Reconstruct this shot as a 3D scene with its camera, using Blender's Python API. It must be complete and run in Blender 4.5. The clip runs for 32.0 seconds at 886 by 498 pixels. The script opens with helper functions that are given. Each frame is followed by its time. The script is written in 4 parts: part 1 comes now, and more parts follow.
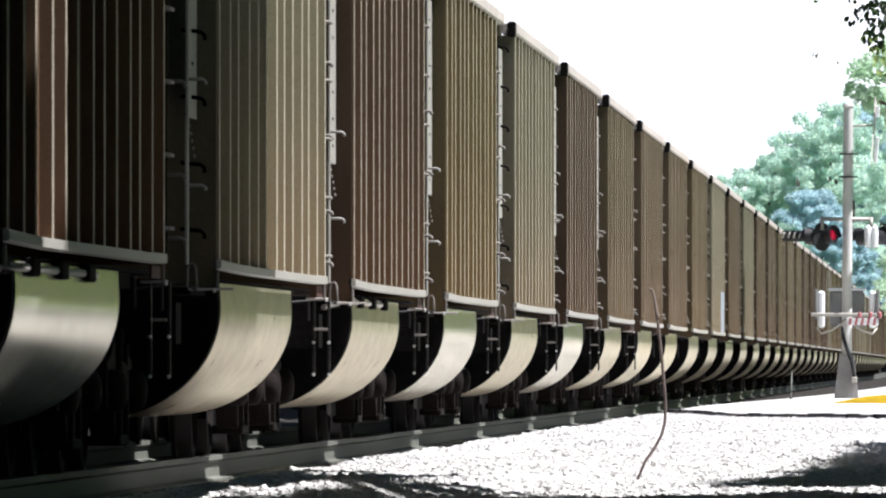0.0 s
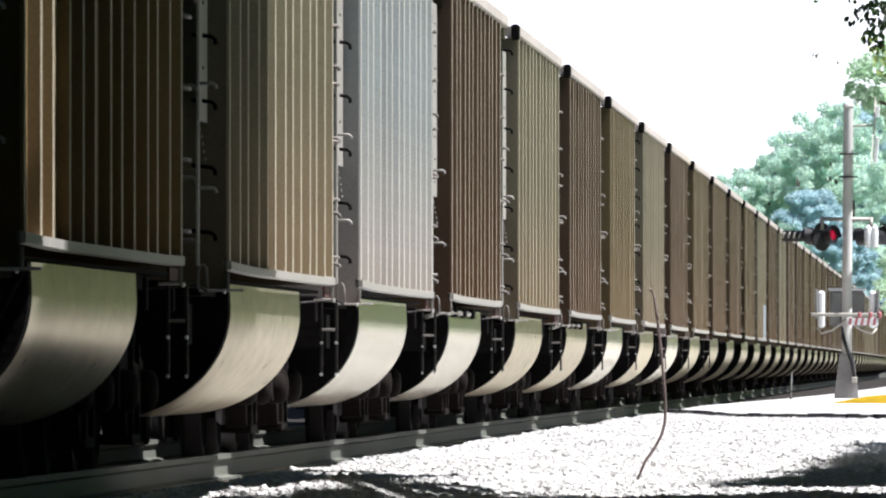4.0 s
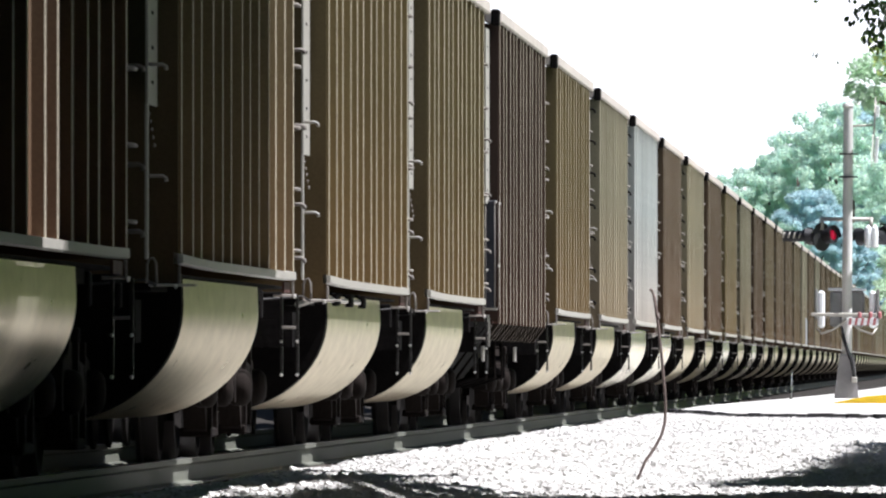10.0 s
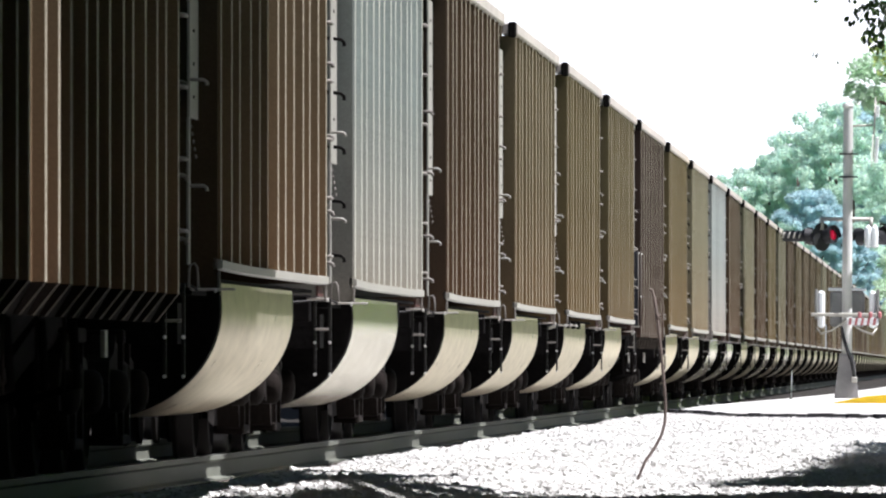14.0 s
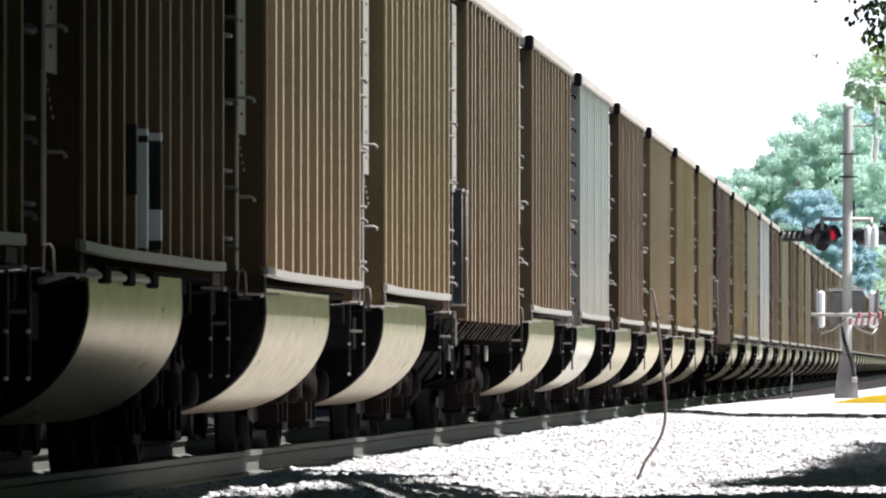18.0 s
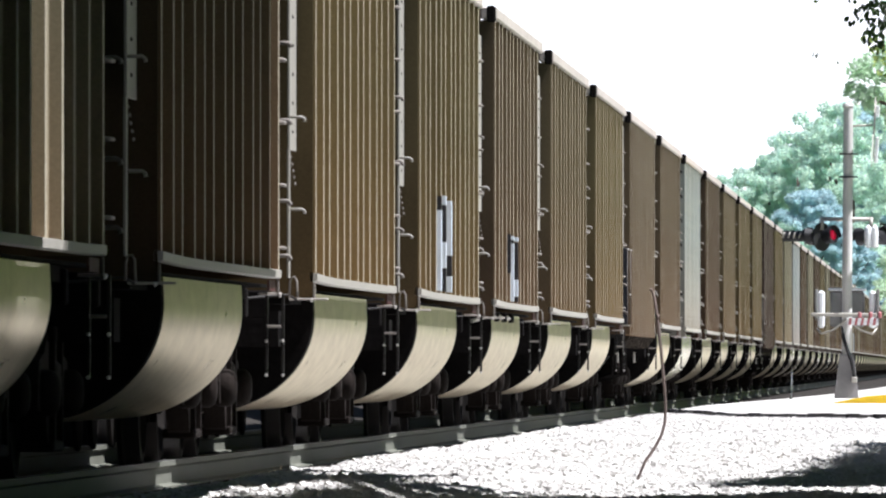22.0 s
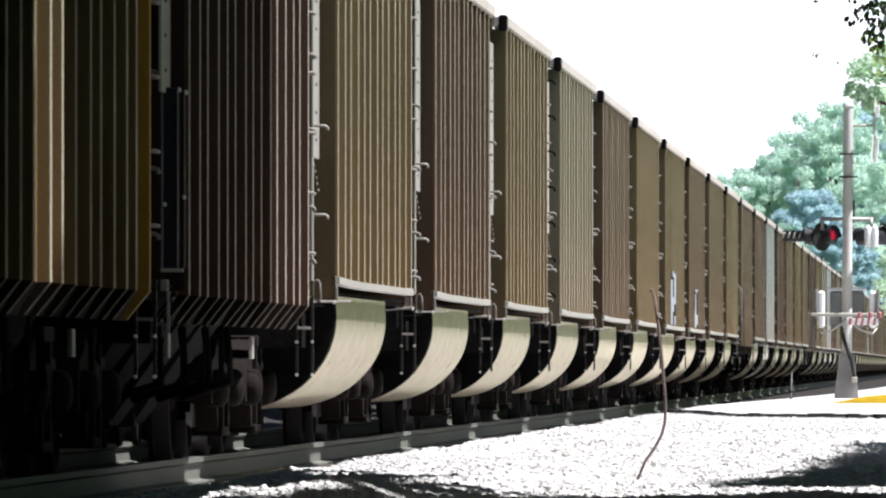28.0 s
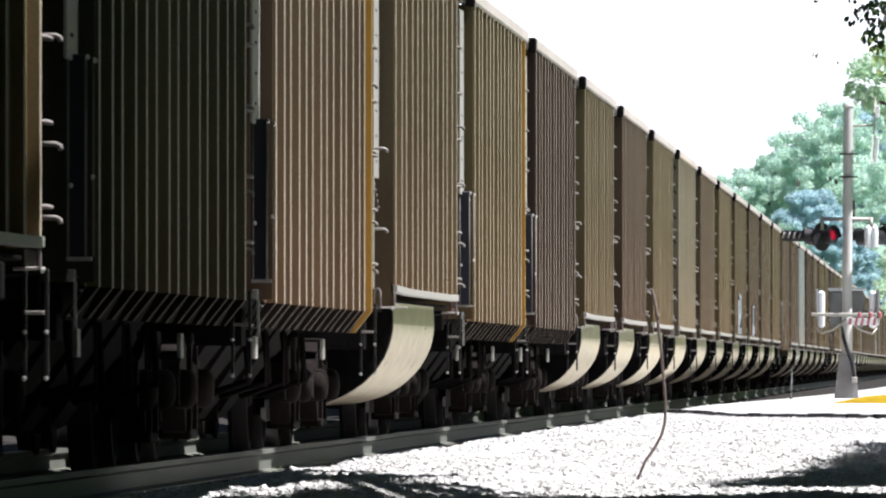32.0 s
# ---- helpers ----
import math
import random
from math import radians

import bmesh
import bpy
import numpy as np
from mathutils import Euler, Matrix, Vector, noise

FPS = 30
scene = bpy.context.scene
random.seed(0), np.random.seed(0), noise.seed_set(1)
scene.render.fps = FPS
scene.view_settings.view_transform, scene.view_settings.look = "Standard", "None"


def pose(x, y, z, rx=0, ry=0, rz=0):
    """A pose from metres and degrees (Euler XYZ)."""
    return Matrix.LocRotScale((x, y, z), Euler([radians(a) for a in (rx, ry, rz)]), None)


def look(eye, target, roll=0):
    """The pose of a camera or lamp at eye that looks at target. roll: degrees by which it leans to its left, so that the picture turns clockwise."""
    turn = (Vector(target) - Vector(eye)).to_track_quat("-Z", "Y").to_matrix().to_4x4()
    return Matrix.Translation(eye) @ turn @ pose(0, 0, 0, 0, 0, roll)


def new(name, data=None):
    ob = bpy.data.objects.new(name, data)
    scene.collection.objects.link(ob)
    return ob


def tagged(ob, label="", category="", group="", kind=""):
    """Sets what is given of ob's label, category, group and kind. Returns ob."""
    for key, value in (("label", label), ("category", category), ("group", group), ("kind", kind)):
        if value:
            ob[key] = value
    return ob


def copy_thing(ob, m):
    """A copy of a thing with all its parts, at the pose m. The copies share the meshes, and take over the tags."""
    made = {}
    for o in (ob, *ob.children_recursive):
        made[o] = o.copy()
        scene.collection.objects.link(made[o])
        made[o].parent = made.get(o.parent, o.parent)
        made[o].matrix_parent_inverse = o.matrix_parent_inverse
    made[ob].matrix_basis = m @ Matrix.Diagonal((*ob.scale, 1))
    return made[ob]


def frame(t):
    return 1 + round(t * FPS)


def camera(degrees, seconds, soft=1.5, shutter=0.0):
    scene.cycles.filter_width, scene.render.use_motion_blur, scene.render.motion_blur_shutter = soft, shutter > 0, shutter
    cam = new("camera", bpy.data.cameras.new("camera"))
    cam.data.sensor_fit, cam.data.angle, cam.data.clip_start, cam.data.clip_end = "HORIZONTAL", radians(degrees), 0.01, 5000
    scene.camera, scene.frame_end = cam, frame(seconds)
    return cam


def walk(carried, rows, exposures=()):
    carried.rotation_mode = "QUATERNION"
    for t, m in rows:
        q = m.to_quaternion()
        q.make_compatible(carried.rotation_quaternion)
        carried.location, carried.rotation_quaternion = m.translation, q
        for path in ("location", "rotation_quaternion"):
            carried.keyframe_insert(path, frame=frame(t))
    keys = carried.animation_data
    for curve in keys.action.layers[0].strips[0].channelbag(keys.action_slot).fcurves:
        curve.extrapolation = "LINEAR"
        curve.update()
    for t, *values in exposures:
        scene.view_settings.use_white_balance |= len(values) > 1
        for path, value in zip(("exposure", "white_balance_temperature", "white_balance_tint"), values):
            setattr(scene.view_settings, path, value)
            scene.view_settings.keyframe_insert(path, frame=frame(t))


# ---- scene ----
# ---------------------------------------------------------------- camera
# Track runs along +Y; rail top is z = 0. A long lens looks a little left of the track.
TRACK = -5.77
PITCH = 16.18
cam = camera(3.94, 32.0, soft=2.2, shutter=0.25)
CAM = pose(0, 0, 0.596, 90.5204, 0, 2.289)
walk(cam, [(0, CAM), (32, CAM)], exposures=[(0, 0.9, 6040, 15), (32, 0.9, 6040, 15)])

# ---------------------------------------------------------------- light
SUN_AZ, SUN_EL = 97.0, 62.0      # degrees right of the track's direction, and above the horizon
world = bpy.data.worlds.new("sky")
scene.world = world
world.use_nodes = True
wn = world.node_tree.nodes
sky = wn.new("ShaderNodeTexSky")
sky.sky_type = "NISHITA"
sky.sun_disc = False
sky.sun_elevation = radians(SUN_EL)
sky.sun_rotation = radians(SUN_AZ)
sky.air_density, sky.dust_density, sky.ozone_density = 1.0, 0.4, 1.0
world.node_tree.links.new(sky.outputs[0], wn["Background"].inputs[0])
wn["Background"].inputs[1].default_value = 0.029
sun = new("sun", bpy.data.lights.new("sun", "SUN"))
sun.data.energy, sun.data.angle, sun.data.color = 5.9, radians(0.55), (1.0, 0.97, 0.92)
sdir = Vector((math.cos(radians(SUN_EL)) * math.sin(radians(SUN_AZ)), math.cos(radians(SUN_EL)) * math.cos(radians(SUN_AZ)), math.sin(radians(SUN_EL))))
sun.matrix_basis = look(tuple(sdir * 200), (0, 0, 0))

# ---------------------------------------------------------------- materials


def mat(name, col, rough=0.7, metal=0.0, scale=6.0, vary=0.25, bump=0.15, fine=60.0, streak=None, objcol=False, island=0.0, objrand=0.0, spec=0.4):
    """Procedural surface: two scales of colour variation and a fine relief; streak stretches the large one."""
    m = bpy.data.materials.new(name)
    m.use_nodes = True
    nt = m.node_tree
    n, l = nt.nodes, nt.links
    b = n["Principled BSDF"]
    b.inputs["Metallic"].default_value = metal
    b.inputs["Specular IOR Level"].default_value = spec
    tc = n.new("ShaderNodeTexCoord")
    mp = n.new("ShaderNodeMapping")
    mp.inputs["Scale"].default_value = streak or (1, 1, 1)
    l.new(tc.outputs["Object"], mp.inputs["Vector"])
    n1 = n.new("ShaderNodeTexNoise")
    n1.inputs["Scale"].default_value, n1.inputs["Detail"].default_value = scale, 6
    n2 = n.new("ShaderNodeTexNoise")
    n2.inputs["Scale"].default_value, n2.inputs["Detail"].default_value = fine, 3
    l.new(mp.outputs[0], n1.inputs["Vector"])
    l.new(tc.outputs["Object"], n2.inputs["Vector"])
    add = n.new("ShaderNodeMath")
    add.operation = "MULTIPLY_ADD"
    l.new(n2.outputs["Fac"], add.inputs[0])
    add.inputs[1].default_value = 0.4
    l.new(n1.outputs["Fac"], add.inputs[2])
    last = add
    for use, node, sock in ((island, "ShaderNodeNewGeometry", "Random Per Island"), (objrand, "ShaderNodeObjectInfo", "Random")):
        if use:
            g = n.new(node)
            a2 = n.new("ShaderNodeMath")
            a2.operation = "MULTIPLY_ADD"
            l.new(g.outputs[sock], a2.inputs[0])
            a2.inputs[1].default_value = use
            l.new(last.outputs[0], a2.inputs[2])
            last = a2
    mr = n.new("ShaderNodeMapRange")
    l.new(last.outputs[0], mr.inputs["Value"])
    mr.inputs["From Min"].default_value = 0.4
    mr.inputs["From Max"].default_value = 1.0 + island + objrand
    mr.inputs["To Min"].default_value = 1 - vary
    mr.inputs["To Max"].default_value = 1 + vary
    mix = n.new("ShaderNodeMix")
    mix.data_type, mix.blend_type = "RGBA", "MULTIPLY"
    mix.inputs["Factor"].default_value = 1.0
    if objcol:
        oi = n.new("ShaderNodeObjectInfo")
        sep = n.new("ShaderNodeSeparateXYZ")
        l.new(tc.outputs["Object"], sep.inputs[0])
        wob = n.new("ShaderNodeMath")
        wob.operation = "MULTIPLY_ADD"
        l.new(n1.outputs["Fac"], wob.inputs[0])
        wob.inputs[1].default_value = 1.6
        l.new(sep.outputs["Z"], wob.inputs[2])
        redden = n.new("ShaderNodeMapRange")
        l.new(wob.outputs[0], redden.inputs["Value"])
        redden.inputs["From Min"].default_value, redden.inputs["From Max"].default_value = 3.4, 1.8
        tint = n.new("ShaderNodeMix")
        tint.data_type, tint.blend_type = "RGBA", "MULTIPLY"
        l.new(redden.outputs[0], tint.inputs["Factor"])
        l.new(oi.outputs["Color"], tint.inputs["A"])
        tint.inputs["B"].default_value = (1.14, 0.94, 0.86, 1)      # redder towards the lower side
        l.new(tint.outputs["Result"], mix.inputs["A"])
    else:
        mix.inputs["A"].default_value = (*col, 1)
    l.new(mr.outputs[0], mix.inputs["B"])
    l.new(mix.outputs["Result"], b.inputs["Base Color"])
    rr = n.new("ShaderNodeMapRange")
    l.new(n1.outputs["Fac"], rr.inputs["Value"])
    rr.inputs["To Min"].default_value, rr.inputs["To Max"].default_value = rough * 0.75, min(1, rough * 1.25)
    l.new(rr.outputs[0], b.inputs["Roughness"])
    if bump:
        bp = n.new("ShaderNodeBump")
        bp.inputs["Strength"].default_value = bump
        bp.inputs["Distance"].default_value = 0.02
        l.new(n2.outputs["Fac"], bp.inputs["Height"])
        l.new(bp.outputs[0], b.inputs["Normal"])
    return m


def leaf_mat(name, col, through_col, vary=0.5):
    m = mat(name, col, rough=0.55, scale=0.35, vary=vary, bump=0, fine=9, island=0.5)
    nt = m.node_tree
    b = nt.nodes["Principled BSDF"]
    tr = nt.nodes.new("ShaderNodeBsdfTranslucent")
    tr.inputs[0].default_value = (*through_col, 1)
    ms = nt.nodes.new("ShaderNodeMixShader")
    ms.inputs[0].default_value = 0.4
    nt.links.new(b.outputs[0], ms.inputs[1])
    nt.links.new(tr.outputs[0], ms.inputs[2])
    nt.links.new(ms.outputs[0], nt.nodes["Material Output"].inputs[0])
    return m


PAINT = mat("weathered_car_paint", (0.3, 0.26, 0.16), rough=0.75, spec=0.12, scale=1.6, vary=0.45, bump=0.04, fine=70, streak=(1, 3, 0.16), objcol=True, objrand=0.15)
# paler than the car paint, for the outward faces of the ribs
RIBFACE = mat("pale_rib_face", (0.3, 0.26, 0.16), rough=0.65, spec=0.2, scale=1.6, vary=0.3, bump=0.1, fine=40, streak=(1, 3, 0.35), objcol=True)
mixw = RIBFACE.node_tree.nodes.new("ShaderNodeMix")
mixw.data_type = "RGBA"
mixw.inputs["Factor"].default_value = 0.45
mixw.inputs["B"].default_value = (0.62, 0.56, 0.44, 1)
mixm = next(n for n in RIBFACE.node_tree.nodes if n.bl_idname == "ShaderNodeMix" and n.blend_type == "MULTIPLY")
RIBFACE.node_tree.links.new(next(n for n in RIBFACE.node_tree.nodes if n.bl_idname == "ShaderNodeObjectInfo").outputs["Color"], mixw.inputs["A"])
RIBFACE.node_tree.links.new(mixw.outputs["Result"], mixm.inputs["A"])
ALU = mat("worn_aluminium_paint", (0.32, 0.305, 0.27), rough=0.5, scale=2.0, vary=0.2, bump=0.08, fine=50, streak=(1, 4, 0.5))
CHORD = mat("pale_dusty_metal", (0.44, 0.4, 0.36), rough=0.7, spec=0.2, scale=2.0, vary=0.2, bump=0.08, fine=50)
TUB = mat("brushed_aluminium_tub", (0.62, 0.57, 0.45), rough=0.3, metal=0.93, scale=3.0, vary=0.12, bump=0.004, fine=9, streak=(1, 0.6, 3))
# brushed metal: most of it mirrors softly, a little is dull oxide
tn = TUB.node_tree
gloss = tn.nodes.new("ShaderNodeBsdfGlossy")
blend = tn.nodes.new("ShaderNodeMixShader")
blend.inputs[0].default_value = 0.9
tp = tn.nodes["Principled BSDF"]
tp.inputs["Metallic"].default_value, tp.inputs["Specular IOR Level"].default_value = 0.0, 0.0
for sock, dest in (("Base Color", "Color"), ("Roughness", "Roughness"), ("Normal", "Normal")):
    tn.links.new(tp.inputs[sock].links[0].from_socket, gloss.inputs[dest])
tn.links.new(tp.outputs[0], blend.inputs[1])
tn.links.new(gloss.outputs[0], blend.inputs[2])
tn.links.new(blend.outputs[0], tn.nodes["Material Output"].inputs[0])
CLEAN = TUB.copy()
CLEAN.name = "clean_aluminium_tub"
cm = next(n for n in CLEAN.node_tree.nodes if n.bl_idname == "ShaderNodeMix" and n.blend_type == "MULTIPLY")
cm.inputs["A"].default_value = (0.78, 0.75, 0.66, 1)
cr = CLEAN.node_tree.nodes["Principled BSDF"].inputs["Roughness"].links[0].from_node
cr.inputs["To Min"].default_value, cr.inputs["To Max"].default_value = 0.15, 0.27
GRAB = mat("worn_grab_steel", (0.22, 0.2, 0.18), rough=0.7, spec=0.15, scale=8, vary=0.2)
STEPM = mat("greasy_step_steel", (0.02, 0.018, 0.017), rough=0.5, spec=0.2, metal=0.1, scale=8, vary=0.3)
# ballast colour darkened to hold the shade under and beside the train
SHADEBED = mat("shade_dark_ballast", (0.03, 0.027, 0.024), spec=0.1, rough=0.9, scale=3, vary=0.4, bump=0.8, fine=22)
# underframe, castings and wheels coloured darker than their metal to hold underside shade
UNDER = mat("sooty_shaded_underframe", (0.008, 0.007, 0.0068), rough=0.95, spec=0.03, scale=3, vary=0.4, bump=0.2, fine=25)
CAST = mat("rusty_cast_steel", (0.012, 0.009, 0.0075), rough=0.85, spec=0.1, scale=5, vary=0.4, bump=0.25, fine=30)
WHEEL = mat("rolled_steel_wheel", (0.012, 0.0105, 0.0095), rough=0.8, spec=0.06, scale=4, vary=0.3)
TREAD = mat("scoured_wheel_tread", (0.02, 0.018, 0.017), rough=0.6, scale=8, vary=0.2)
BARE = mat("bright_bare_steel", (0.6, 0.58, 0.54), rough=0.35, metal=0.8, scale=8, vary=0.15)
PRIMER = mat("red_oxide_paint", (0.05, 0.014, 0.009), rough=0.7, scale=5, vary=0.5, bump=0.1, objrand=0.4)
# the hopper slope's shade is put into this near-black paint
SLOPESHADE = mat("shaded_slope_paint", (0.014, 0.0105, 0.0085), rough=0.9, spec=0.05, scale=2, vary=0.5, bump=0.1, fine=40, streak=(1, 3, 0.5))
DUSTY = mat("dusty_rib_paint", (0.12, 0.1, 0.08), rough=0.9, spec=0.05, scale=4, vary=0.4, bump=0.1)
NAVY = mat("dark_blue_black_paint", (0.01, 0.011, 0.018), rough=0.5, scale=3, vary=0.3)
YELLOW = mat("golden_yellow_paint", (0.3, 0.165, 0.02), rough=0.5, scale=3, vary=0.2)
PATCHW = mat("pale_blue_white_paint", (0.6, 0.68, 0.78), rough=0.5, scale=3, vary=0.15)
PATCHK = mat("black_paint", (0.015, 0.015, 0.02), rough=0.5, scale=3, vary=0.2)
RAIL = mat("weathered_rail_steel", (0.13, 0.135, 0.11), rough=0.6, scale=2, vary=0.25, bump=0.2, fine=30, streak=(1, 0.2, 1))
RAILTOP = mat("polished_rail_head", (0.5, 0.5, 0.5), rough=0.3, metal=1.0, scale=2, vary=0.15)
TIE = mat("creosoted_timber", (0.07, 0.055, 0.045), rough=0.85, scale=3, vary=0.4, bump=0.4, fine=30, objrand=0.2)
GRAVEL = mat("limestone_ballast", (0.43, 0.42, 0.405), rough=0.9, scale=3, vary=0.3, bump=0.8, fine=22)
STONE = mat("crushed_limestone", (0.54, 0.528, 0.505), rough=0.88, scale=9, vary=0.2, bump=0.2, fine=60, island=0.5)
ASPHALT = mat("pale_worn_pavement", (0.5, 0.49, 0.465), rough=0.85, scale=1.2, vary=0.25, bump=0.4, fine=30)
EDGEDARK = mat("dark_pavement_edge", (0.035, 0.035, 0.04), rough=0.9, scale=3, vary=0.4, bump=0.5, fine=20)
KERBY = mat("yellow_painted_concrete", (0.75, 0.5, 0.02), rough=0.7, scale=5, vary=0.15, bump=0.2)
GALV = mat("galvanised_steel", (0.42, 0.4, 0.36), rough=0.55, metal=0.3, scale=3, vary=0.2)
MAST = mat("pale_galvanised_tube", (0.55, 0.54, 0.52), rough=0.6, scale=3, vary=0.25, streak=(3, 3, 0.4))
SIGW = mat("white_reflective_sheet", (0.8, 0.82, 0.84), rough=0.4, scale=5, vary=0.08)
SIGR = mat("red_reflective_sheet", (0.42, 0.14, 0.15), rough=0.35, scale=5, vary=0.1)
SIGK = mat("matt_black_enamel", (0.015, 0.015, 0.017), rough=0.55, scale=5, vary=0.2)
GREYBOX = mat("grey_painted_case", (0.2, 0.2, 0.2), rough=0.55, scale=4, vary=0.25)
CONC = mat("grey_concrete_footing", (0.22, 0.21, 0.21), rough=0.85, scale=4, vary=0.25, bump=0.3)
BARK = mat("grey_brown_bark", (0.12, 0.095, 0.075), rough=0.9, scale=5, vary=0.4, bump=0.6, fine=20, streak=(3, 3, 0.6))
STICK = mat("dry_weed_stalk", (0.17, 0.13, 0.115), rough=0.8, scale=14, vary=0.4)
STRAW = mat("dry_straw", (0.35, 0.3, 0.18), rough=0.8, scale=20, vary=0.3)
GRASS = mat("grass_field", (0.11, 0.16, 0.045), rough=0.9, scale=0.4, vary=0.4, bump=0.5, fine=8)
LEAF = leaf_mat("green_leaves", (0.055, 0.115, 0.025), (0.11, 0.27, 0.025))
# haze beyond the crossing is put into this paler green
LEAFM = leaf_mat("light_green_leaves", (0.48, 0.62, 0.46), (0.66, 0.86, 0.62))
# sunlight is put into this brighter green, shade into the darker one below
LEAFG = leaf_mat("sun_brightened_leaves", (0.34, 0.45, 0.14), (0.6, 0.8, 0.2))
LEAFB = leaf_mat("shade_darkened_leaves", (0.03, 0.055, 0.02), (0.04, 0.09, 0.02))
# haze over the far woods is mixed into these pale, bluish colours
LEAFF = leaf_mat("haze_tinted_green_leaves", (0.64, 0.77, 0.56), (0.52, 0.74, 0.8))
LEAFH = leaf_mat("haze_tinted_blue_leaves", (0.48, 0.63, 0.63), (0.5, 0.7, 0.8))
red_lit = mat("lit_red_lens", (0.2, 0.002, 0.015), rough=0.2, vary=0.05, bump=0)
red_lit.node_tree.nodes["Principled BSDF"].inputs["Emission Color"].default_value = (1.0, 0.01, 0.06, 1)
red_lit.node_tree.nodes["Principled BSDF"].inputs["Emission Strength"].default_value = 0.1
red_off = mat("unlit_red_lens", (0.3, 0.02, 0.02), rough=0.2, vary=0.05, bump=0)

# ---------------------------------------------------------------- mesh helpers


def box(bm, x0, x1, y0, y1, z0, z1, bev=0.0):
    vs = [bm.verts.new(p) for p in ((x0, y0, z0), (x1, y0, z0), (x1, y1, z0), (x0, y1, z0), (x0, y0, z1), (x1, y0, z1), (x1, y1, z1), (x0, y1, z1))]
    fs = [bm.faces.new([vs[i] for i in q]) for q in ((3, 2, 1, 0), (4, 5, 6, 7), (0, 1, 5, 4), (1, 2, 6, 5), (2, 3, 7, 6), (3, 0, 4, 7))]
    if bev:
        es = {e for f in fs for e in f.edges}
        bmesh.ops.bevel(bm, geom=list(es), offset=bev, segments=1, affect="EDGES", profile=0.5)
    return bm


def prism(bm, pts, axis, a, b):
    """Extrudes a closed outline along an axis. Outline pairs are the two other axes in order."""
    def at(p, s):
        return {"x": (s, p[0], p[1]), "y": (p[0], s, p[1]), "z": (p[0], p[1], s)}[axis]
    lo = [bm.verts.new(at(p, a)) for p in pts]
    hi = [bm.verts.new(at(p, b)) for p in pts]
    n = len(pts)
    for i in range(n):
        bm.faces.new((lo[i], lo[(i + 1) % n], hi[(i + 1) % n], hi[i]))
    bm.faces.new(lo[::-1])
    bm.faces.new(hi)
    bmesh.ops.recalc_face_normals(bm, faces=bm.faces)
    return bm


def tube(bm, pts, r, seg=8, r1=None, caps=True):
    """A round bar along a polyline, tapering from r to r1."""
    r1 = r if r1 is None else r1
    pts = [Vector(p) for p in pts]
    rings = []
    for i, p in enumerate(pts):
        d = (pts[min(i + 1, len(pts) - 1)] - pts[max(i - 1, 0)]).normalized()
        u = d.orthogonal().normalized() if abs(d.z) > 0.9 else d.cross(Vector((0, 0, 1))).normalized()
        if i and u.dot(up) < 0:
            u = -u
        up = u
        w = d.cross(u)
        rad = r + (r1 - r) * i / max(1, len(pts) - 1)
        rings.append([bm.verts.new(p + (u * math.cos(2 * math.pi * k / seg) + w * math.sin(2 * math.pi * k / seg)) * rad) for k in range(seg)])
    for a, b in zip(rings, rings[1:]):
        for k in range(seg):
            f = bm.faces.new((a[k], a[(k + 1) % seg], b[(k + 1) % seg], b[k]))
            f.smooth = True
    if caps:
        bm.faces.new(rings[0][::-1])
        bm.faces.new(rings[-1])
    return bm


def lathe(bm, prof, axis="x", seg=24, at=(0, 0, 0)):
    """Turns (along, radius) pairs round an axis."""
    rings = []
    for s, r in prof:
        ring = []
        for k in range(seg):
            c, d = r * math.cos(2 * math.pi * k / seg), r * math.sin(2 * math.pi * k / seg)
            q = {"x": (s, c, d), "y": (c, s, d), "z": (c, d, s)}[axis]
            ring.append(bm.verts.new((q[0] + at[0], q[1] + at[1], q[2] + at[2])))
        rings.append(ring)
    for a, b in zip(rings, rings[1:]):
        for k in range(seg):
            bm.faces.new((a[k], a[(k + 1) % seg], b[(k + 1) % seg], b[k]))
    bm.faces.new(rings[0][::-1])
    bm.faces.new(rings[-1])
    bmesh.ops.recalc_face_normals(bm, faces=bm.faces)
    return bm


def mesh_of(name, bm, material, smooth=False):
    me = bpy.data.meshes.new(name)
    if smooth:
        for f in bm.faces:
            f.smooth = True
    bm.to_mesh(me)
    bm.free()
    me.materials.append(material)
    return me


def piece(name, me, parent, loc=(0, 0, 0), rz=0.0, label=""):
    ob = new(name, me)
    ob.parent = parent
    ob.matrix_basis = pose(*loc, 0, 0, rz)
    return tagged(ob, label)


def part(name, bm, material, parent, label="", smooth=False):
    return piece(name, mesh_of(name, bm, material, smooth), parent, label=label)


def B(*a, **k):
    return box(bmesh.new(), *a, **k)


def thing(name, label, category, group="", kind=""):
    return tagged(new(name), label, category, group, kind)


# ---------------------------------------------------------------- coal cars
X0 = 1.62          # outer half width
WB = 0.87          # half the wheelbase of a truck
WHEEL_R = 0.457


